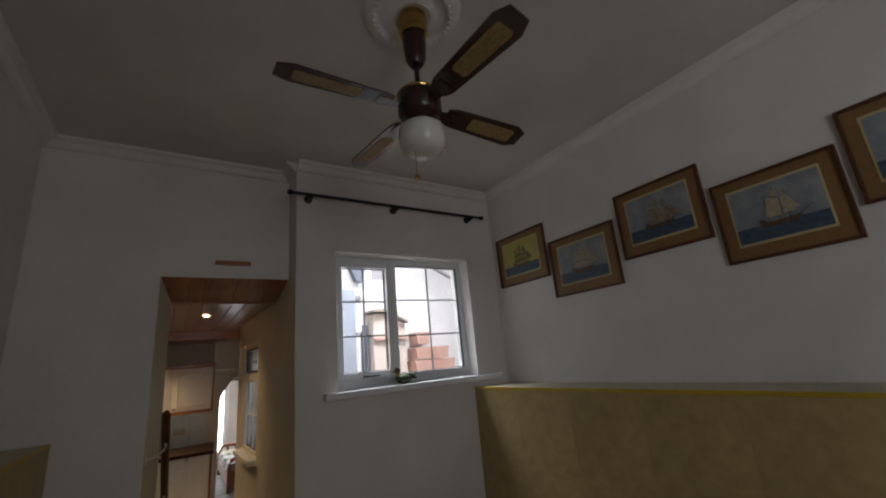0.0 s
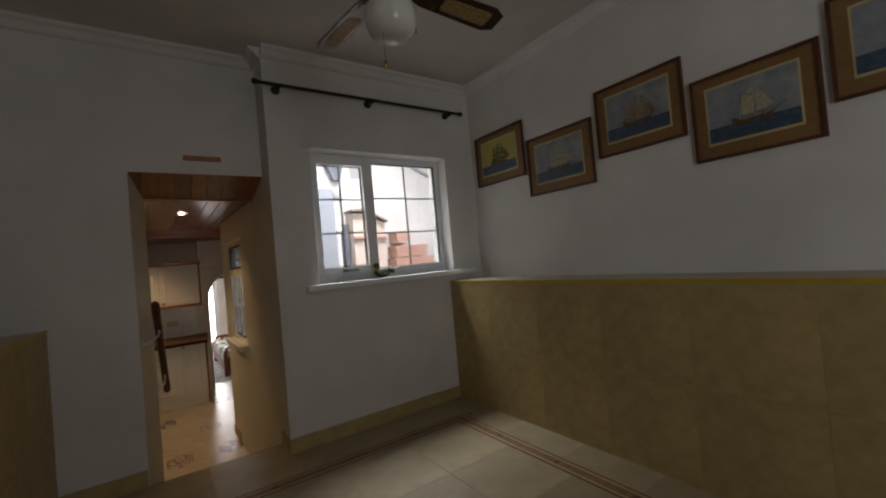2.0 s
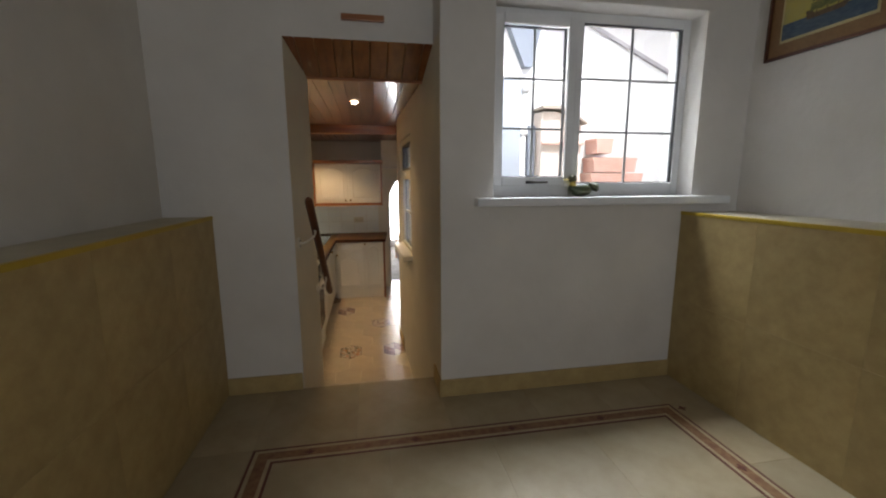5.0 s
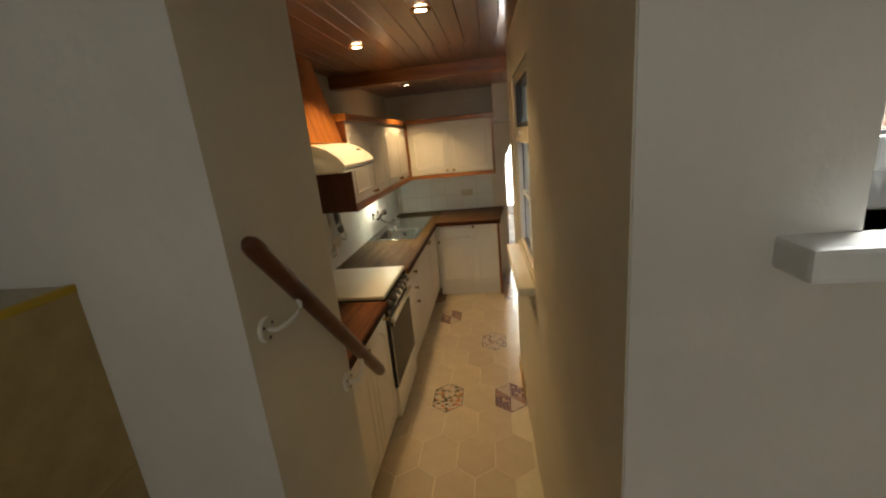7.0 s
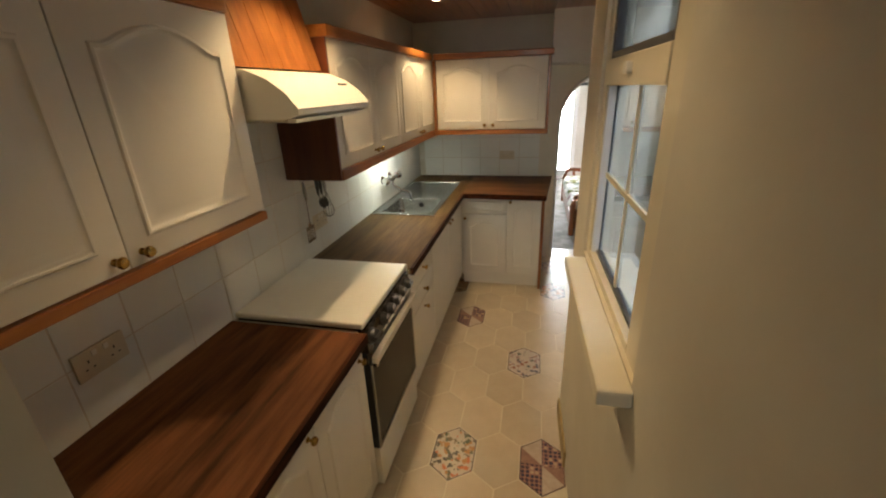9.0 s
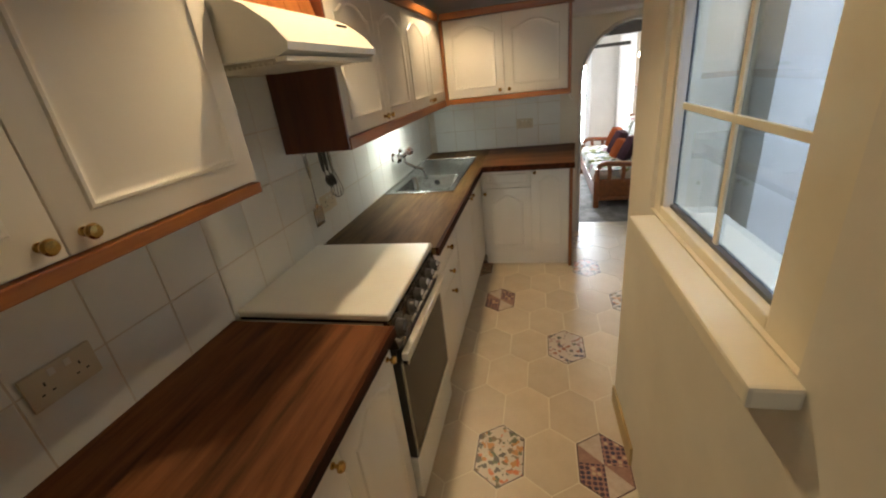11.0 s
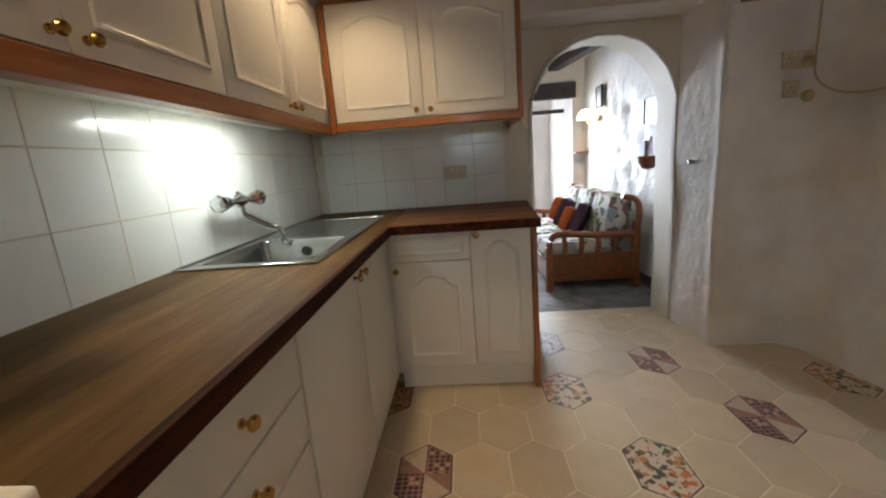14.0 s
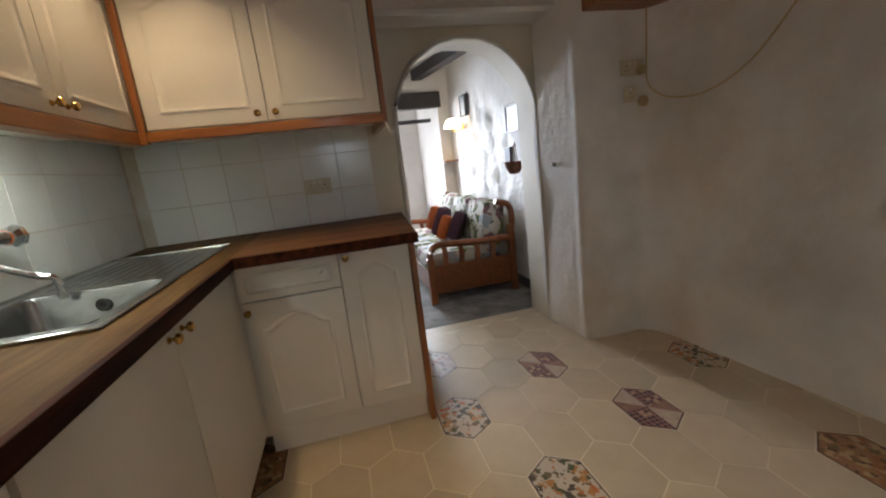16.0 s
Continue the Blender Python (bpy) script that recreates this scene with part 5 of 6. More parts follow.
def hood():
    y0, y1 = 4.95, 5.53
    t = thing("cooker_hood", (0, 5.27, 1.7), "white curved cooker hood on a tapered pine chimney", "cooker hood")
    prof = [(KL + 0.002, 1.70), (0.20, 1.70), (0.232, 1.712), (0.235, 1.73), (0.20, 1.775), (0.14, 1.82), (0.06, 1.852), (-0.02, 1.86), (KL + 0.002, 1.86)]
    part("canopy", extrude_xz(prof, y0, y1), "enamel", t, smooth=True)
    part("front_lip", bx((0.19, y0 + 0.002, 1.688), (0.222, y1 - 0.002, 1.701), 0.003), "enamel", t)
    part("badge", bx((0.158, 5.40, 1.80), (0.167, 5.47, 1.808)), "charcoal", t)
    part("filter_frame", bx((-0.165, y0 + 0.035, 1.692), (0.165, y1 - 0.035, 1.6995)), "filter", t, "cream grease filter frame")
    for k in range(20):
        x = -0.155 + k * 0.0158
        part("filter_slat", bx((x, y0 + 0.045, 1.687), (x + 0.009, y1 - 0.045, 1.692)), "filter", t)
    part("lamp_cover", bx((-0.22, y0 + 0.1, 1.689), (-0.175, y1 - 0.2, 1.6995), 0.003), "charcoal", t)
    # boarded chimney leaning back
    n = 6
    w = (y1 - y0) / n
    for k in range(n):
        a, b = y0 + k * w, y0 + (k + 1) * w
        bm = extrude_xz([(-0.2, 1.861), (0.03, 1.861), (-0.115, 2.42), (-0.2, 2.42)], a + 0.0012, b - 0.0012)
        part("chimney_board", bm, "pine_z", t, "orange varnished pine board")
    part("chimney_core", bx((KL + 0.001, y0 + 0.004, 1.861), (-0.201, y1 - 0.004, 2.42)), "pine_dark", t)


hood()


def socket(at, m, wide, name="double_socket", label="white plastic double wall socket"):
    t = thing(name, at, label, "socket")

    def add(pname, bm, mat_name):
        bmesh.ops.transform(bm, matrix=m, verts=bm.verts[:])
        return part(pname, bm, mat_name, t)
    add("plate", bx((-wide / 2, -0.009, -0.043), (wide / 2, 0, 0.043), 0.003), "beige_plastic")
    for c in ([-wide / 4, wide / 4] if wide > 0.1 else [0]):
        for dx, dz, w, h in ((0, 0.008, 0.004, 0.009), (-0.011, -0.014, 0.007, 0.004), (0.011, -0.014, 0.007, 0.004)):
            add("pin_hole", bx((c + dx - w / 2, -0.0095, dz - h / 2), (c + dx + w / 2, -0.0085, dz + h / 2)), "charcoal")
        add("switch", bx((c * 0.45 - 0.007, -0.012, 0.018), (c * 0.45 + 0.007, -0.009, 0.034), 0.001), "white_plastic")


socket((KL, 4.49, 1.085), at_x(KL, 4.49, 1.085), 0.15)
socket((0.68, KB, 1.115), Matrix.Translation((0.68, KB, 1.115)), 0.15)
socket((KL, 5.80, 1.085), at_x(KL, 5.80, 1.085), 0.15)


def utensils():
    """Kitchen tools hung on a short rail under the wall cabinet."""
    x, top = KL + 0.05, 1.372

    def hang(kind, y, label, grip, low):
        t = thing(kind, (x, y, top), label, "utensil", "hanging utensils")
        part("hanging_loop", tube(curve_points([(x, y, top), (x + 0.004, y + 0.009, top - 0.012), (x, y, top - 0.024), (x - 0.004, y - 0.009, top - 0.012), (x, y, top)], 4), 0.0016, 6), "steel", t, smooth=True)
        part("handle", tube([(x, y, top - 0.02), (x + 0.001, y, top - 0.03), (x + 0.002, y + 0.002, top - 0.08), (x + 0.003, y + 0.003, low)], [0.005, 0.009, 0.010, 0.006], 10), grip, t, smooth=True)
        return t
    y = 5.605
    t = hang("spatula", y, "steel slotted spatula hanging from a rail", "steel", 1.25)
    part("stem", tube([(x + 0.003, y + 0.003, 1.255), (x + 0.006, y, 1.12)], 0.0035, 8), "steel", t, smooth=True)
    part("shoulder", bx((x + 0.002, y - 0.011, 1.114), (x + 0.008, y + 0.011, 1.132), 0.002), "brass", t, "small brass-coloured shoulder")
    blade = part("blade", bx((x + 0.003, y - 0.04, 1.028), (x + 0.0055, y + 0.0407, 1.0455), 0.001), "steel", t, "slotted steel blade")
    part("blade_top", bx((x + 0.003, y - 0.04, 1.0975), (x + 0.0055, y + 0.0407, 1.116), 0.001), "steel", blade)
    for k in range(5):
        part("blade_bar", bx((x + 0.003, y - 0.04 + 0.0178 * k, 1.0455), (x + 0.0055, y - 0.0305 + 0.0178 * k, 1.0975)), "steel", blade)
    for kind, y, label in (("ladle", 5.735, "dark ladle hanging from a rail"), ("serving_spoon", 5.772, "dark slotted spoon hanging from a rail")):
        t = hang(kind, y, label, "charcoal", 1.25)
        part("stem", tube([(x + 0.003, y + 0.003, 1.255), (x + 0.012, y + 0.004, 1.225)], 0.004, 8), "steel", t, smooth=True)
        part("bowl", lathe([(0.004, -0.018), (0.016, -0.012), (0.024, 0.0), (0.022, 0.002), (0.013, -0.008), (0, -0.014)], Matrix.Translation((x + 0.02, y + 0.006, 1.205)) @ Matrix.Rotation(1.2, 4, "Y") @ Matrix.Diagonal((1.35, 1, 1, 1)), 18), "charcoal", t, smooth=True)
    y = 5.815
    t = hang("whisk", y, "wire balloon whisk hanging from a rail", "steel", 1.24)
    for k in range(6):
        a = math.pi * k / 6
        c, sn = math.cos(a), math.sin(a)
        pts = [(x + 0.004 + c * r, y + 0.012 + sn * r, z) for r, z in ((0.004, 1.245), (0.018, 1.19), (0.031, 1.145), (0.026, 1.115), (0.0, 1.1), (-0.026, 1.115), (-0.031, 1.145), (-0.018, 1.19), (-0.004, 1.245))]
        part("wire", tube(curve_points(pts, 4), 0.0013, 5), "steel", t)
    solid("utensil_rail", bx((KL + 0.001, 5.575, 1.372), (KL + 0.06, 6.0, 1.388), 0.003), "white_plastic", "white rail with hooks under the wall cabinet", "rail")


utensils()

for x, y, z in DOWNLIGHTS:
    t = thing("downlight", (x, y, z), "small recessed round ceiling spotlight, lit", "downlight", "kitchen downlights")
    part("ring", lathe([(0.028, -0.002), (0.03, -0.008), (0.044, -0.006), (0.046, 0.001)], Matrix.Translation((x, y, z)), 28), "brass", t, smooth=True)
    part("lens", lathe([(0.0, -0.004), (0.027, -0.004), (0.028, 0.0)], Matrix.Translation((x, y, z)), 20), "bulb", t, "glowing warm lens")

t = thing("under_cabinet_light", (-0.04, 6.62, 1.42), "slim lit strip lamp under the wall cabinets", "lamp")
part("housing", bx((-0.062, 6.2, 1.4095), (-0.003, 7.2, 1.4195), 0.003), "white_plastic", t)
part("diffuser", bx((-0.05, 6.59, 1.405), (-0.012, 7.01, 1.4093), 0.002), "tube", t, "glowing white diffuser")


def kitchen_window():
    """Cream painted window in the slanting wall: lower fixed light, upper vent."""
    t = thing("window_2", SLANT @ Vector((0.0, (U0 + U1) / 2, UZ0)), "cream painted kitchen window with a small vent above", "window", kind="structure")

    def add(name, lo, hi, mat_name, parent=t, bevel=0.004, label=""):
        return part(name, bx(lo, hi, bevel, m=SLANT), mat_name, parent, label)
    f0, f1 = 0.012, 0.075
    p0, p1, zb, zt, zv = U0 + 0.125, U1 - 0.06, UZ0 + 0.032, 1.765, 1.845
    add("jamb", (f0, U0, UZ0), (f1, p0, UZ1), "cream_paint")
    add("jamb", (f0, p1, UZ0), (f1, U1, UZ1), "cream_paint")
    add("head", (f0, p0, UZ1 - 0.045), (f1, p1, UZ1), "cream_paint")
    add("bottom_rail", (f0, p0, UZ0), (f1, p1, zb), "cream_paint")
    add("transom", (f0 - 0.004, p0, zt), (f1, p1, zv), "cream_paint")
    for lo, hi in (((f0 + 0.006, p0, zv), (f0 + 0.034, p0 + 0.03, UZ1 - 0.045)), ((f0 + 0.006, p1 - 0.03, zv), (f0 + 0.034, p1, UZ1 - 0.045)),
                   ((f0 + 0.006, p0 + 0.03, zv), (f0 + 0.034, p1 - 0.03, zv + 0.022)), ((f0 + 0.006, p0 + 0.03, UZ1 - 0.065), (f0 + 0.034, p1 - 0.03, UZ1 - 0.045))):
        add("vent_sash", lo, hi, "gasket")
    um = 1.43
    add("vent_catch", (f0 - 0.02, um - 0.02, 1.795), (f0 - 0.003, um + 0.03, 1.825), "white_plastic", bevel=0.006)
    for z0, z1 in ((zb, zt), (zv, UZ1 - 0.045)):
        add("pane", (f0 + 0.034, p0, z0), (f0 + 0.038, p1, z1), "dimmed_glass", bevel=0)
    add("seal", (f0 + 0.022, p0, zb), (f0 + 0.044, p0 + 0.012, zt), "gasket", bevel=0)
    add("seal", (f0 + 0.022, p1 - 0.012, zb), (f0 + 0.044, p1, zt), "gasket", bevel=0)
    add("bead", (f0 + 0.004, p1 - 0.026, zb + 0.001), (f0 + 0.03, p1 - 0.012, zt - 0.001), "upvc", bevel=0.002, label="white glazing bead")
    add("seal", (f0 + 0.022, p0 + 0.012, zb), (f0 + 0.044, p1 - 0.012, zb + 0.010), "gasket", bevel=0)
    add("glazing_bar", (f0 + 0.026, um - 0.009, zb + 0.01), (f0 + 0.0335, um + 0.009, zt), "cream_paint", bevel=0.002)
    add("glazing_bar", (f0 + 0.025, p0 + 0.012, 1.452), (f0 + 0.0338, p1 - 0.012, 1.470), "cream_paint", bevel=0.002)
    part("window_sill", bx((-0.080, U0 - 0.03, UZ0 - 0.04), (0.0, U1 - 0.06, UZ0 + 0.003), 0.008, m=SLANT), "cream_paint", t)
    part("sill_upstand", bx((0.0, U0 + 0.001, UZ0 - 0.002), (0.012, U1 - 0.001, UZ0 + 0.004), m=SLANT), "cream_paint", t)


kitchen_window()

# alcove details
t = thing("boxed_beam", (2.45, 7.55, 1.85), "boxed varnished pine beam end against the old wall", "beam")
part("box", extrude_xz([(2.17, 1.855), (2.76, 1.855), (2.80, 1.87), (2.80, 2.378), (2.17, 2.378)], 7.48, 7.625), "pine_x", t)
socket((2.455, 7.605, 1.56), Matrix.Translation((2.455, 7.605, 1.56)), 0.145, "double_socket", "old grey-white double wall socket")
t = thing("plug_and_cable", (2.52, 7.59, 1.55), "yellowed plug with a loose cable looped on the wall", "cable")
part("plug", lathe([(0.026, 0), (0.026, 0.02), (0.014, 0.035), (0, 0.036)], Matrix.Translation((2.505, 7.596, 1.545)) @ Matrix.Rotation(math.pi / 2, 4, "X"), 16), "cable", t, smooth=True)
part("flex", tube(curve_points([(2.53, 7.575, 1.86), (2.525, 7.57, 1.66), (2.515, 7.56, 1.57), (2.53, 7.56, 1.46), (2.575, 7.48, 1.38), (2.60, 7.28, 1.36), (2.625, 7.08, 1.44), (2.64, 6.92, 1.60), (2.655, 6.78, 1.80), (2.665, 6.7, 1.86)], 8), 0.0045, 8), "cable", t, smooth=True)
socket((2.44, 7.605, 1.42), Matrix.Translation((2.44, 7.605, 1.42)), 0.075, "single_socket", "single white wall plate")
t = thing("junction_cap", (2.52, 7.6, 1.38), "round yellowed plastic cap on the wall", "wall fitting")
part("cap", lathe([(0.03, 0), (0.03, 0.014), (0.02, 0.024), (0, 0.025)], Matrix.Translation((2.52, 7.598, 1.38)) @ Matrix.Rotation(math.pi / 2, 4, "X"), 18), "cable", t, smooth=True)
solid("wall_catch", bx((2.085, 7.865, 1.065), (2.115, 7.88, 1.09), 0.004), "steel", "small dark metal catch on the wall", "catch")
t = thing("alarm_sensor", (1.1, 8.07, 2.0), "small white sensor box on the wall", "sensor")
part("box", bx((1.085, 7.83, 1.99), (1.125, 7.858, 2.06), 0.006), "white_plastic", t)

# ---- things: living room ----
def puff(centre, size, m=Matrix(), seed=0, power=0.45):
    """A stuffed cushion: a rounded block, thick in the middle."""
    bm = bmesh.new()
    bmesh.ops.create_cube(bm, size=2.0)
    bmesh.ops.subdivide_edges(bm, edges=bm.edges[:], cuts=7, use_grid_fill=True)
    for v in bm.verts:
        p = v.co.copy()
        sphere = p.normalized()
        q = p.lerp(sphere * max(abs(p.x), abs(p.y), abs(p.z)), power)
        q *= 1 + 0.04 * noise.noise(q * 2.5 + Vector((seed, 0, 0)))
        v.co = Vector((q.x * size[0], q.y * size[1], q.z * size[2]))
    bmesh.ops.transform(bm, matrix=Matrix.Translation(centre) @ m, verts=bm.verts[:])
    return bm


def sofa():
    x0, x1, y0, y1, z = 1.46, 2.27, 8.93, 10.72, LZ
    t = thing("sofa", (1.86, 9.85, z), "pine-framed three-seat sofa with floral upholstery", "sofa")
    for y in (y0, y1 - 0.05):
        arm = part("arm", tube(curve_points([(x0, y + 0.025, z + 0.36), (x0 + 0.02, y + 0.025, z + 0.48), (x0 + 0.1, y + 0.025, z + 0.53), (x0 + 0.4, y + 0.025, z + 0.51), (x1 - 0.05, y + 0.025, z + 0.5)], 6), 0.03, 10), "sofa_wood", t, smooth=True)
        part("leg", bx((x0 - 0.03, y, z), (x0 + 0.035, y + 0.055, z + 0.42), 0.008), "sofa_wood", t)
        part("leg", bx((x1 - 0.06, y, z), (x1, y + 0.055, z + 0.62), 0.008), "sofa_wood", t)
        part("side_panel", bx((x0 + 0.035, y + 0.012, z + 0.13), (x1 - 0.06, y + 0.04, z + 0.31), 0.004), "sofa_wood", t)
        part("side_rail", bx((x0 + 0.035, y + 0.006, z + 0.09), (x1 - 0.06, y + 0.046, z + 0.13), 0.006), "sofa_wood", t)
        part("side_rail", bx((x0 + 0.035, y + 0.006, z + 0.31), (x1 - 0.06, y + 0.046, z + 0.345), 0.006), "sofa_wood", t)
        for k in range(4):
            xx = x0 + 0.14 + k * 0.15
            bm = extrude_xz([(xx - 0.022, z + 0.345), (xx + 0.022, z + 0.345), (xx + 0.03, z + 0.42), (xx + 0.022, z + 0.505), (xx - 0.022, z + 0.505), (xx - 0.012, z + 0.42)], y + 0.014, y + 0.036)
            part("arm_slat", bm, "sofa_wood", t)
    for y in (y0 + 0.002, y1 - 0.052):
        part("back_post", tube(curve_points([(x1 - 0.03, y + 0.025, z + 0.5), (x1 - 0.01, y + 0.025, z + 0.68), (x1 - 0.04, y + 0.025, z + 0.80), (x1 - 0.16, y + 0.025, z + 0.84)], 6), 0.028, 10), "sofa_wood", t, smooth=True)
    part("front_rail", bx((x0 - 0.02, y0 + 0.055, z + 0.1), (x0 + 0.02, y1 - 0.055, z + 0.28), 0.006), "sofa_wood", t)
    part("base", bx((x0 + 0.02, y0 + 0.055, z + 0.2), (x1 - 0.03, y1 - 0.055, z + 0.28)), "plum", t)
    L = (y1 - y0 - 0.12) / 3
    for k in range(3):
        yc = y0 + 0.06 + L * (k + 0.5)
        part("seat_cushion", puff((x0 + 0.29, yc, z + 0.36), (0.33, L / 2, 0.09), seed=k, power=0.35), "floral", t, smooth=True)
        part("back_cushion", puff((x1 - 0.17, yc, z + 0.62), (0.12, L / 2, 0.24), Matrix.Rotation(0.2, 4, "Y"), seed=k + 7, power=0.5), "floral", t, smooth=True)


sofa()
for y, x, mat_name, label, w, lean in ((9.50, 1.90, "plum", "plum velvet scatter cushion leaning on the sofa", 0.17, 0.45), (9.70, 1.82, "orange", "burnt orange scatter cushion on the sofa", 0.14, 0.4),
                                       (9.92, 1.84, "plum", "plum velvet scatter cushion leaning on the sofa", 0.18, 0.4), (10.45, 1.88, "orange", "burnt orange scatter cushion on the sofa", 0.16, 0.4)):
    solid("scatter_cushion", puff((x, y, LZ + 0.43 + w * 0.9), (0.055, w, w * 0.95), Matrix.Rotation(lean, 4, "Y") @ Matrix.Rotation(-0.5, 4, "Z"), seed=y, power=0.42), mat_name, label, "cushion", "sofa cushions", smooth=True)


def wall_lamp():
    x, y, z = WLX - 0.02, 10.35, 1.56
    t = thing("wall_lamp", (x, y, z), "brass wall lamp with a lit white glass shade", "wall lamp")
    part("backplate", lathe([(0.045, 0), (0.045, 0.01), (0.03, 0.02), (0.012, 0.025), (0, 0.025)], Matrix.Translation((x, y, z)) @ Matrix.Rotation(-math.pi / 2, 4, "Y"), 20), "brass", t, smooth=True)
    part("arm", tube(curve_points([(x, y, z), (x - 0.06, y, z - 0.05), (x - 0.13, y, z - 0.04), (x - 0.14, y, z + 0.0)], 6), 0.007, 8), "brass", t, smooth=True)
    part("shade", lathe([(0.03, 0.10), (0.05, 0.095), (0.085, 0.05), (0.10, 0.0), (0.095, 0.0), (0.08, 0.045), (0.045, 0.09), (0.03, 0.095)], Matrix.Translation((x - 0.14, y, z + 0.0)), 24), "shade_glass", t, "glowing frosted glass shade", smooth=True)


wall_lamp()


def small_picture(y, z, w, h, label):
    x = WLX - 0.035
    t = thing("small_picture", (x, y, z), label, "picture")
    for lo, hi in (((x - 0.015, y - w / 2, z), (x + 0.01, y - w / 2 + 0.018, z + h)), ((x - 0.015, y + w / 2 - 0.018, z), (x + 0.01, y + w / 2, z + h)),
                   ((x - 0.015, y - w / 2 + 0.018, z), (x + 0.01, y + w / 2 - 0.018, z + 0.018)), ((x - 0.015, y - w / 2 + 0.018, z + h - 0.018), (x + 0.01, y + w / 2 - 0.018, z + h))):
        part("frame_bar", bx(lo, hi, 0.003), "charcoal", t)
    part("print", bx((x - 0.006, y - w / 2 + 0.018, z + 0.018), (x + 0.002, y + w / 2 - 0.018, z + h - 0.018)), "art_sky", t)


small_picture(10.25, 1.66, 0.2, 0.24, "small dark framed picture on the rough wall")
small_picture(8.92, 1.36, 0.27, 0.23, "dark framed landscape picture on the rough wall")
t = thing("wall_basket", (2.33, 8.87, 1.05), "small brown wicker basket hung on a cord", "basket")
part("basket", lathe([(0.0, 0.0), (0.045, 0.01), (0.075, 0.06), (0.085, 0.11), (0.078, 0.11), (0.065, 0.06), (0.03, 0.02), (0, 0.02)], Matrix.Translation((2.285, 8.87, 1.0)), 18), "wicker", t, smooth=True)
part("cord", tube([(2.285, 8.79, 1.1), (2.32, 8.9, 1.27), (2.285, 8.95, 1.1)], 0.004, 6), "wicker", t)
solid("light_switch", bx((WLX - 0.03, 9.05, 1.10), (WLX - 0.005, 9.16, 1.24), 0.003), "slate", "pale blue-grey plate on the rough wall", "wall plate")
solid("wall_shelf", bx((2.2, 10.78, 1.17), (2.36, 11.0, 1.19), 0.003), "pine_y", "small narrow wooden wall shelf", "shelf")
t = thing("curtain_track", (1.9, 11.3, 1.75), "dark curtain track inside the deep opening", "curtain track")
part("track", bx((1.4, 11.3, 1.74), (2.18, 11.36, 1.79), 0.005), "charcoal", t)
t = thing("glazed_door", (1.15, 12.42, 0), "white glazed garden door, bright with daylight", "door")
for lo, hi in (((0.56, 12.41, LZ), (0.66, 12.46, 2.0)), ((1.65, 12.41, LZ), (1.745, 12.46, 2.0)), ((1.1, 12.41, LZ), (1.2, 12.46, 2.0)), ((0.66, 12.412, 1.9), (1.65, 12.458, 2.0)), ((0.66, 12.412, LZ), (1.65, 12.458, LZ + 0.2))):
    part("stile", bx(lo, hi, 0.004), "upvc", t)

# ---- things: courtyard ----
t = thing("drainpipe", (2.42, 5.3, 0), "white plastic drainpipe with a hopper on the courtyard wall", "drainpipe")
part("pipe", tube([(2.42, 5.29, -0.15), (2.42, 5.29, 2.66)], 0.04, 12), "upvc", t, smooth=True)
part("hopper", lathe([(0.045, 0), (0.085, 0.05), (0.085, 0.12), (0.075, 0.12), (0.07, 0.06), (0, 0.05)], Matrix.Translation((2.42, 5.27, 2.62)), 16), "upvc", t, smooth=True)
part("collar", lathe([(0.042, 0), (0.056, 0.015), (0.056, 0.075), (0.042, 0.09)], Matrix.Translation((2.42, 5.29, 2.2)), 16), "upvc", t, smooth=True)
part("strap", bx((2.395, 5.28, 1.93), (2.445, 5.359, 1.96)), "slate", t)
solid("timber_strut", extrude_xz([(2.2, 3.34), (2.6, 3.34), (2.5, 2.86), (2.42, 2.86)], 5.26, 5.359), "slate", "dark blue-grey painted timber strut fixed to the wall", "strut")
solid("outdoor_cupboard", bx((2.06, 5.2, -0.16), (2.37, 5.359, 2.74), 0.012), "slate_light", "tall pale blue-grey cupboard against the courtyard wall", "cupboard")
solid("door_post", bx((2.47, 5.25, -0.16), (2.55, 5.359, 2.3), 0.01), "slate", "dark blue-grey painted post against the wall", "post")
t = thing("garden_shed", (2.78, 5.2, 0), "small terracotta-coloured shed with a sloping roof", "shed")
part("wall", extrude_xz([(2.57, -0.16), (3.0, -0.16), (3.0, 2.29), (2.72, 2.42), (2.57, 2.42)], 5.14, 5.359), "clay_render", t)
part("roof", extrude_xz([(2.55, 2.44), (2.73, 2.445), (3.03, 2.30), (3.03, 2.32), (2.735, 2.475), (2.55, 2.47)], 5.08, 5.359), "stone", t)
part("ledge", bx((2.56, 5.10, 2.10), (3.01, 5.139, 2.13), 0.004), "terracotta", t)
for x0, x1, z in ((3.14, 3.34, 2.17), (3.12, 3.62, 1.98), (3.10, 3.70, 1.82)):
    bm = extrude_xz([(x0 + 0.02, z - 0.15), (x1 - 0.02, z - 0.15), (x1 - 0.008, z - 0.03), (x1, z - 0.028), (x1, z), (x0, z), (x0, z - 0.028), (x0 + 0.008, z - 0.03)], 5.1, 5.33)
    solid("terracotta_trough", bm, "terracotta", "terracotta trough stacked on the courtyard ledge", "planter", "courtyard troughs")
structure("ledge_courtyard", bx((3.05, 5.05, -0.16), (3.8, 5.359, 1.67)), "render", "white rendered ledge in the courtyard")
structure("verge", extrude_xz([(2.9, 3.41), (4.25, 2.80), (4.25, 2.84), (2.9, 3.45)], 5.33, 5.359), "verge", "pale grey verge board sloping across the white wall")
t = thing("upper_window", (2.77, 5.35, 2.9), "white framed window in the courtyard wall", "window")
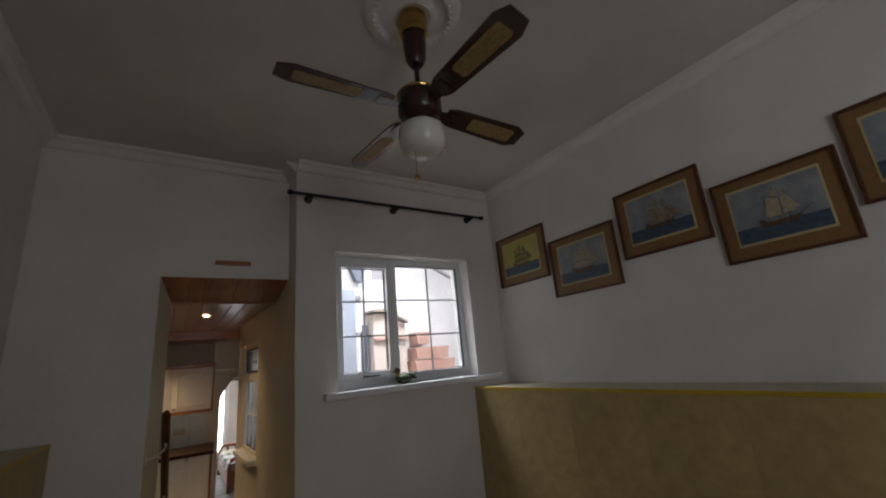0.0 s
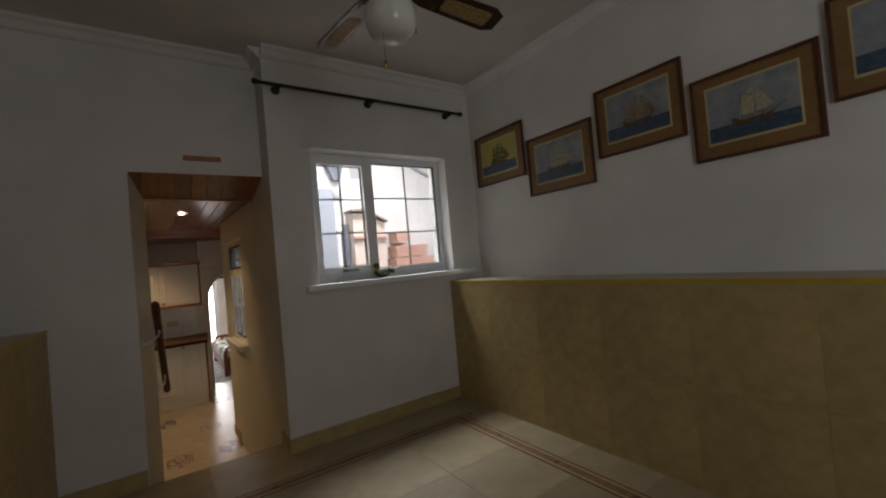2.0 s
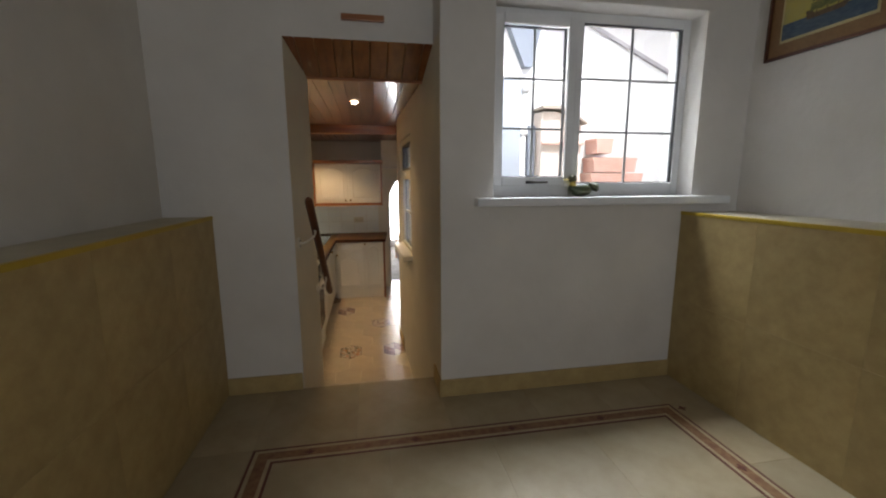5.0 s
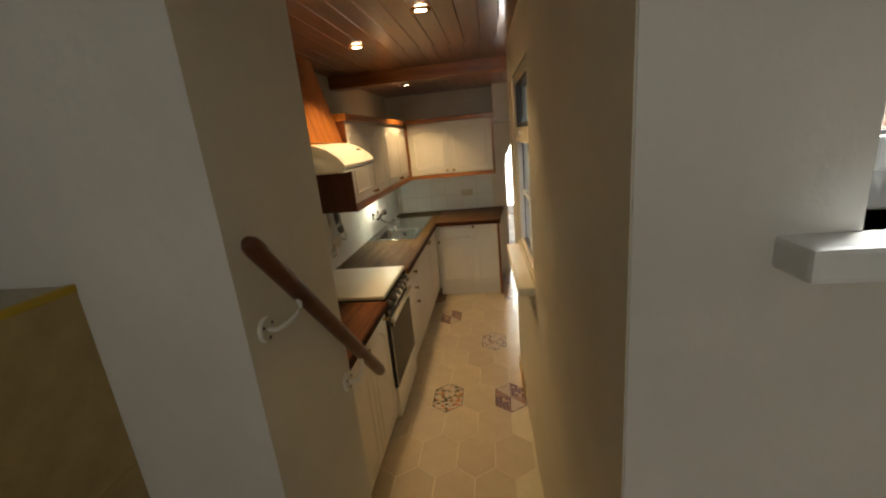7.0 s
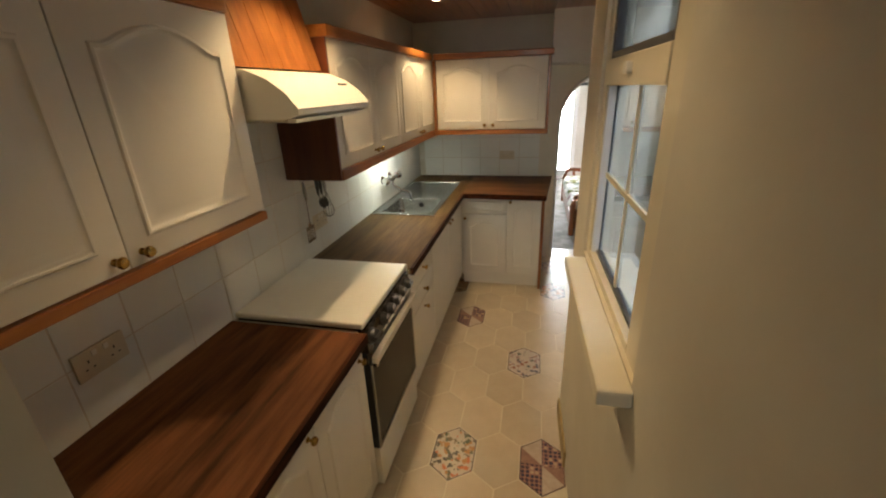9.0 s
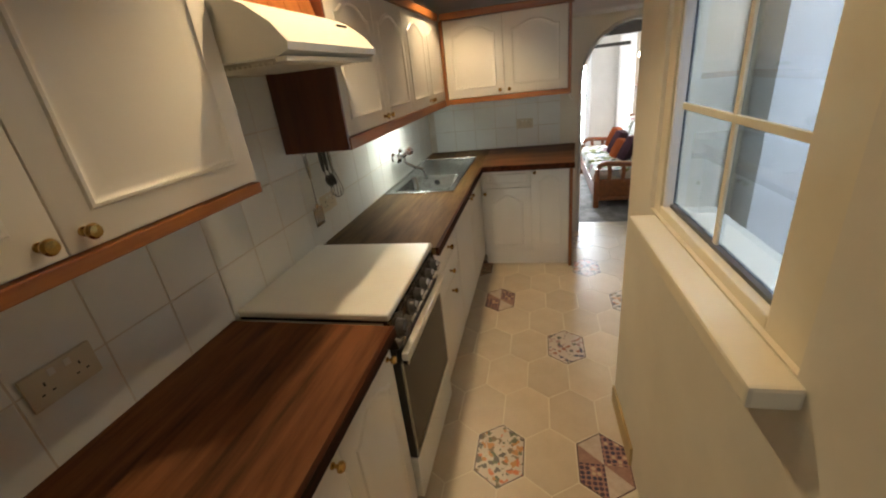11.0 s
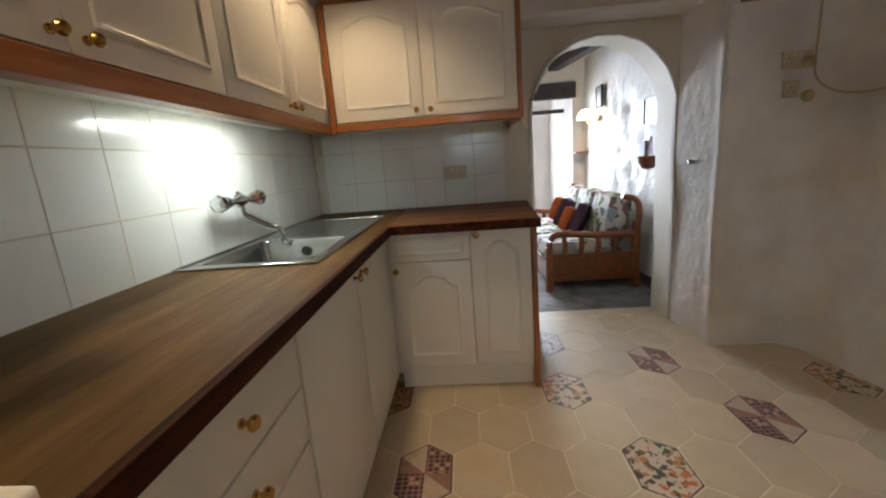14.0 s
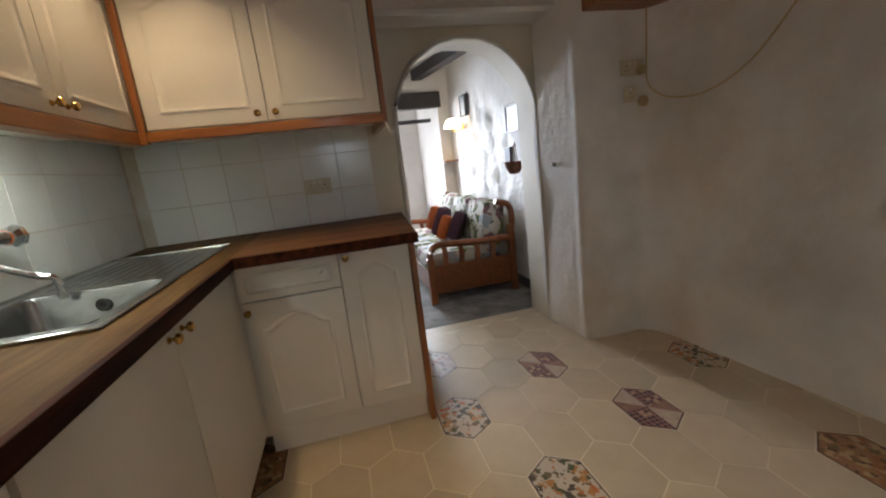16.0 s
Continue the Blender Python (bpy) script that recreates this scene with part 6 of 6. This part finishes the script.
part("window_frame", bx((2.62, 5.345, 2.86), (2.93, 5.359, 3.3), 0.003), "upvc", t)
part("pane", bx((2.66, 5.34, 2.9), (2.89, 5.3449, 3.26)), "verge", t)

# ---- floor and wall tiles, piece by piece ----
def sheet(name, bm, mat_name):
    me = bpy.data.meshes.new(name)
    bmesh.ops.recalc_face_normals(bm, faces=bm.faces[:])
    bm.to_mesh(me)
    bm.free()
    me.materials.append(M[mat_name])
    return me


def chamfered(w, h, t, c=0.0015):
    """A tile on the xy plane, centred, its top at z = 0."""
    bm = bmesh.new()
    low = [bm.verts.new((x * w / 2, y * h / 2, -t)) for x, y in ((-1, -1), (1, -1), (1, 1), (-1, 1))]
    mid = [bm.verts.new((x * w / 2, y * h / 2, -c)) for x, y in ((-1, -1), (1, -1), (1, 1), (-1, 1))]
    top = [bm.verts.new((x * (w / 2 - c), y * (h / 2 - c), 0)) for x, y in ((-1, -1), (1, -1), (1, 1), (-1, 1))]
    for a, b in ((low, mid), (mid, top)):
        for i in range(4):
            j = (i + 1) % 4
            bm.faces.new((a[i], a[j], b[j], b[i]))
    bm.faces.new(top)
    return bm


def piece(name, me, m, parent):
    ob = new(name, me)
    ob.parent = parent
    ob.matrix_local = Matrix.Translation(-ORIGIN[parent]) @ m
    return ob


room_floor = bpy.data.objects["floor_upper_room"]
BX0, BX1, BY1, BW, BY0 = 0.30, 2.44, 3.015, 0.105, -1.25
XS = [BX0 + BW] + [0.913 + 0.4755 * k for k in range(4)]
XS = [x for x in XS if x < BX1 - BW - 0.05] + [BX1 - BW]
YS = [BY1 - BW] + [2.365 - 0.49 * k for k in range(9)]
cache = {}


def tile_at(parent, mat_name, x0, x1, y0, y1, z, joint=0.0012, t=0.005):
    key = (round(x1 - x0, 3), round(y1 - y0, 3), mat_name)
    if key not in cache:
        cache[key] = sheet("tile", chamfered(key[0] - joint, key[1] - joint, t), mat_name)
    return piece("tile", cache[key], Matrix.Translation(((x0 + x1) / 2, (y0 + y1) / 2, z)), parent)


for a, b in zip(XS, XS[1:]):
    for d, c in zip(YS, YS[1:]):
        tile_at(room_floor, "floor", a, b, c, d, ZR)
# tiles outside the border
OY = [DOOR_Y - 0.001, BY1] + [BY1 - 0.49 * k for k in range(1, 10)]
for k in range(len(OY) - 1):
    tile_at(room_floor, "floor", 0.028, BX0, OY[k + 1], OY[k], ZR)
    tile_at(room_floor, "floor", BX1, 2.674, OY[k + 1], min(OY[k], WIN_Y), ZR)
OX = [BX0, 0.76, DR, 1.70, 2.1, BX1]
for a, b in zip(OX, OX[1:]):
    tile_at(room_floor, "floor", a, b, BY1, WIN_Y if a > 1.0 else DOOR_Y - 0.001, ZR)

# border: dark lines on both sides of a tan strip with small lozenges
for horizontal in (0, 1, 2):
    for off, wid, mat_name in ((0.0, 0.012, "border_red"), (0.012, 0.016, "border_cream"), (0.028, 0.049, "border_tan"), (0.077, 0.016, "border_cream"), (0.093, 0.012, "border_red")):
        if horizontal == 0:
            bm = bx((BX0 + off, BY1 - off - wid, ZR - 0.006), (BX1 - off, BY1 - off, ZR + 0.0002))
        elif horizontal == 1:
            bm = bx((BX0 + off, BY0, ZR - 0.006), (BX0 + off + wid, BY1 - off - wid, ZR + 0.0002))
        else:
            bm = bx((BX1 - off - wid, BY0, ZR - 0.006), (BX1 - off, BY1 - off - wid, ZR + 0.0002))
        part("border_strip", bm, mat_name, room_floor)
bm = prism([(0.026, 0), (0.009, 0.009), (0, 0.026), (-0.009, 0.009), (-0.026, 0), (-0.009, -0.009), (0, -0.026), (0.009, -0.009)], 0, 0.0012)
lozenge = sheet("border_motif", bm, "border_red")
for k in range(5):
    piece("border_motif", lozenge, Matrix.Translation((BX0 + 0.255 + 0.481 * k, BY1 - BW / 2, ZR + 0.0002)), room_floor)
for k in range(8):
    for x in (BX0 + BW / 2, BX1 - BW / 2):
        piece("border_motif", lozenge, Matrix.Translation((x, BY1 - 0.5 - 0.485 * k, ZR + 0.0002)), room_floor)

# dado tiles
for side, x, turn, y_end in (("left", 0.026, 90, DOOR_Y), ("right", 2.675, -90, WIN_Y)):
    owner = bpy.data.objects["dado_" + side]
    me = sheet("tile", chamfered(0.506, 0.4892, 0.005, 0.0006), "dado")
    for k in range(11):
        for j in range(2):
            m = Matrix.Translation((x + (0.004 if side == "left" else -0.004), y_end - 0.245 - 0.49 * k, ZR + 0.254 + 0.507 * j)) @ Matrix.Rotation(radians(turn), 4, "Y")
            piece("tile", me, m, owner)

# hexagonal kitchen tiles
HW, HP, HXC, HYC = 0.2245, 0.2735, 0.619, 5.295
kitchen_floor = bpy.data.objects["floor_kitchen"]


def hexagon(w, side, rise, z0, z1, c=0.0006):
    bm = bmesh.new()
    def ring(s, z):
        return [bm.verts.new((x * s, y * s, z)) for x, y in ((w / 2, -side / 2), (w / 2, side / 2), (0, side / 2 + rise), (-w / 2, side / 2), (-w / 2, -side / 2), (0, -side / 2 - rise))]
    a, b, d = ring(1, z0), ring(1, z1 - c), ring(1 - 2 * c / w, z1)
    for p, q in ((a, b), (b, d)):
        for i in range(6):
            j = (i + 1) % 6
            bm.faces.new((p[i], p[j], q[j], q[i]))
    bm.faces.new(d)
    return bm


J = 0.006
RISE = 0.075
PRINTED = {(0, 0): "hex_floral", (0, 2): "hex_plum", (3, 1): "hex_blue", (5, -1): "hex_plum", (5, 3): "hex_floral", (7, 2): "hex_floral", (8, 5): "hex_plum",
           (6, 6): "hex_plum", (7, 8): "hex_floral", (4, 8): "hex_brown", (9, 2): "hex_blue", (7, -2): "hex_brown", (2, 5): "hex_blue", (1, 7): "hex_floral"}


def printed_hexagon(kind):
    """A printed tile: a dark outline round the pattern; the plum ones are quartered."""
    w, side, rise = HW - J, HP - RISE - J * 0.6, RISE - J * 0.2
    bm = hexagon(w, side, rise, -0.006, 0.0)
    top = max(bm.faces, key=lambda f: f.calc_center_median().z)
    corners = [v.co.copy() for v in top.verts]
    ring = list(top.verts)
    bm.faces.remove(top)
    inner = [bm.verts.new((c.x * 0.95, c.y * 0.965, 0.0)) for c in corners]
    for i in range(6):
        j = (i + 1) % 6
        bm.faces.new((ring[i], ring[j], inner[j], inner[i])).material_index = 1
    if kind == "hex_plum":
        mid = bm.verts.new((0, 0, 0.0))
        sides = {0: bm.verts.new((w / 2 * 0.95, 0, 0.0)), 3: bm.verts.new((-w / 2 * 0.95, 0, 0.0))}
        for face, slot in (((mid, sides[0], inner[1], inner[2]), 0), ((mid, inner[2], inner[3]), 2), ((mid, inner[3], sides[3]), 3),
                           ((mid, sides[3], inner[4], inner[5]), 0), ((mid, inner[5], inner[0]), 2), ((mid, inner[0], sides[0]), 3)):
            bm.faces.new(face).material_index = slot
    else:
        bm.faces.new(inner)
    me = sheet("tile", bm, kind)
    me.materials.append(M["tile_line"])
    me.materials.append(M["hex_light"])
    me.materials.append(M["hex_tan"])
    return me


hexes = {k: printed_hexagon(k) for k in sorted(set(PRINTED.values()))}
hexes["hex"] = sheet("tile", hexagon(HW - J, HP - RISE - J * 0.6, RISE - J * 0.2, -0.006, 0.0), "hex")
for r in range(-4, 11):
    for i in range(-3, 11):
        x, y = HXC + HW * (i + 0.5 * (r % 2)), HYC + HP * r
        right = 1.14 if y < 5.55 else 2.74
        if not (0.15 < x < right and 4.25 < y < 8.2) or (y > 7.5 and x < 0.95) or (y < 5.75 and x > 1.25):
            continue
        m = Matrix.Translation((x, y, 0.0)) @ Matrix.Rotation(math.pi * ((r * 7 + i * 3) % 2), 4, "Z")
        piece("tile", hexes[PRINTED.get((r, i), "hex")], m, kitchen_floor)

# glazed wall tiles
left_wall, back_wall = bpy.data.objects["wall_kitchen_left"], bpy.data.objects["wall_kitchen_back"]
structure("tile_bed_left", bx((KL - 0.012, 3.765, 0.86), (KL - 0.0014, KB + 0.0014, 1.9)), "tile_grout", "tan grout between the wall tiles")
structure("tile_bed_back", bx((KL - 0.0014, KB + 0.0014, 0.86), (0.999, KB + 0.012, 1.42)), "tile_grout", "tan grout between the wall tiles")
square = sheet("tile", chamfered(0.1958, 0.1958, 0.003, 0.0008), "wall_tile")
rng = random.Random(7)
for k in range(21):
    for j in range(5):
        y, z = 3.9 + 0.2 * k, 0.99 + 0.2 * j
        if y > KB - 0.1:
            continue
        if z > 1.45 and not 4.9 < y < 5.6:
            continue
        m = Matrix.Translation((KL, y, z)) @ Matrix.Rotation(math.pi / 2 + rng.uniform(-0.004, 0.004), 4, "Y") @ Matrix.Rotation(rng.uniform(-0.003, 0.003), 4, "X")
        piece("tile", square, m, left_wall)
for k in range(6):
    for j in range(3):
        m = Matrix.Translation((KL + 0.155 + 0.2 * k, KB, 0.99 + 0.2 * j)) @ Matrix.Rotation(math.pi / 2 + rng.uniform(-0.004, 0.004), 4, "X") @ Matrix.Rotation(rng.uniform(-0.003, 0.003), 4, "Y")
        piece("tile", square, m, back_wall)
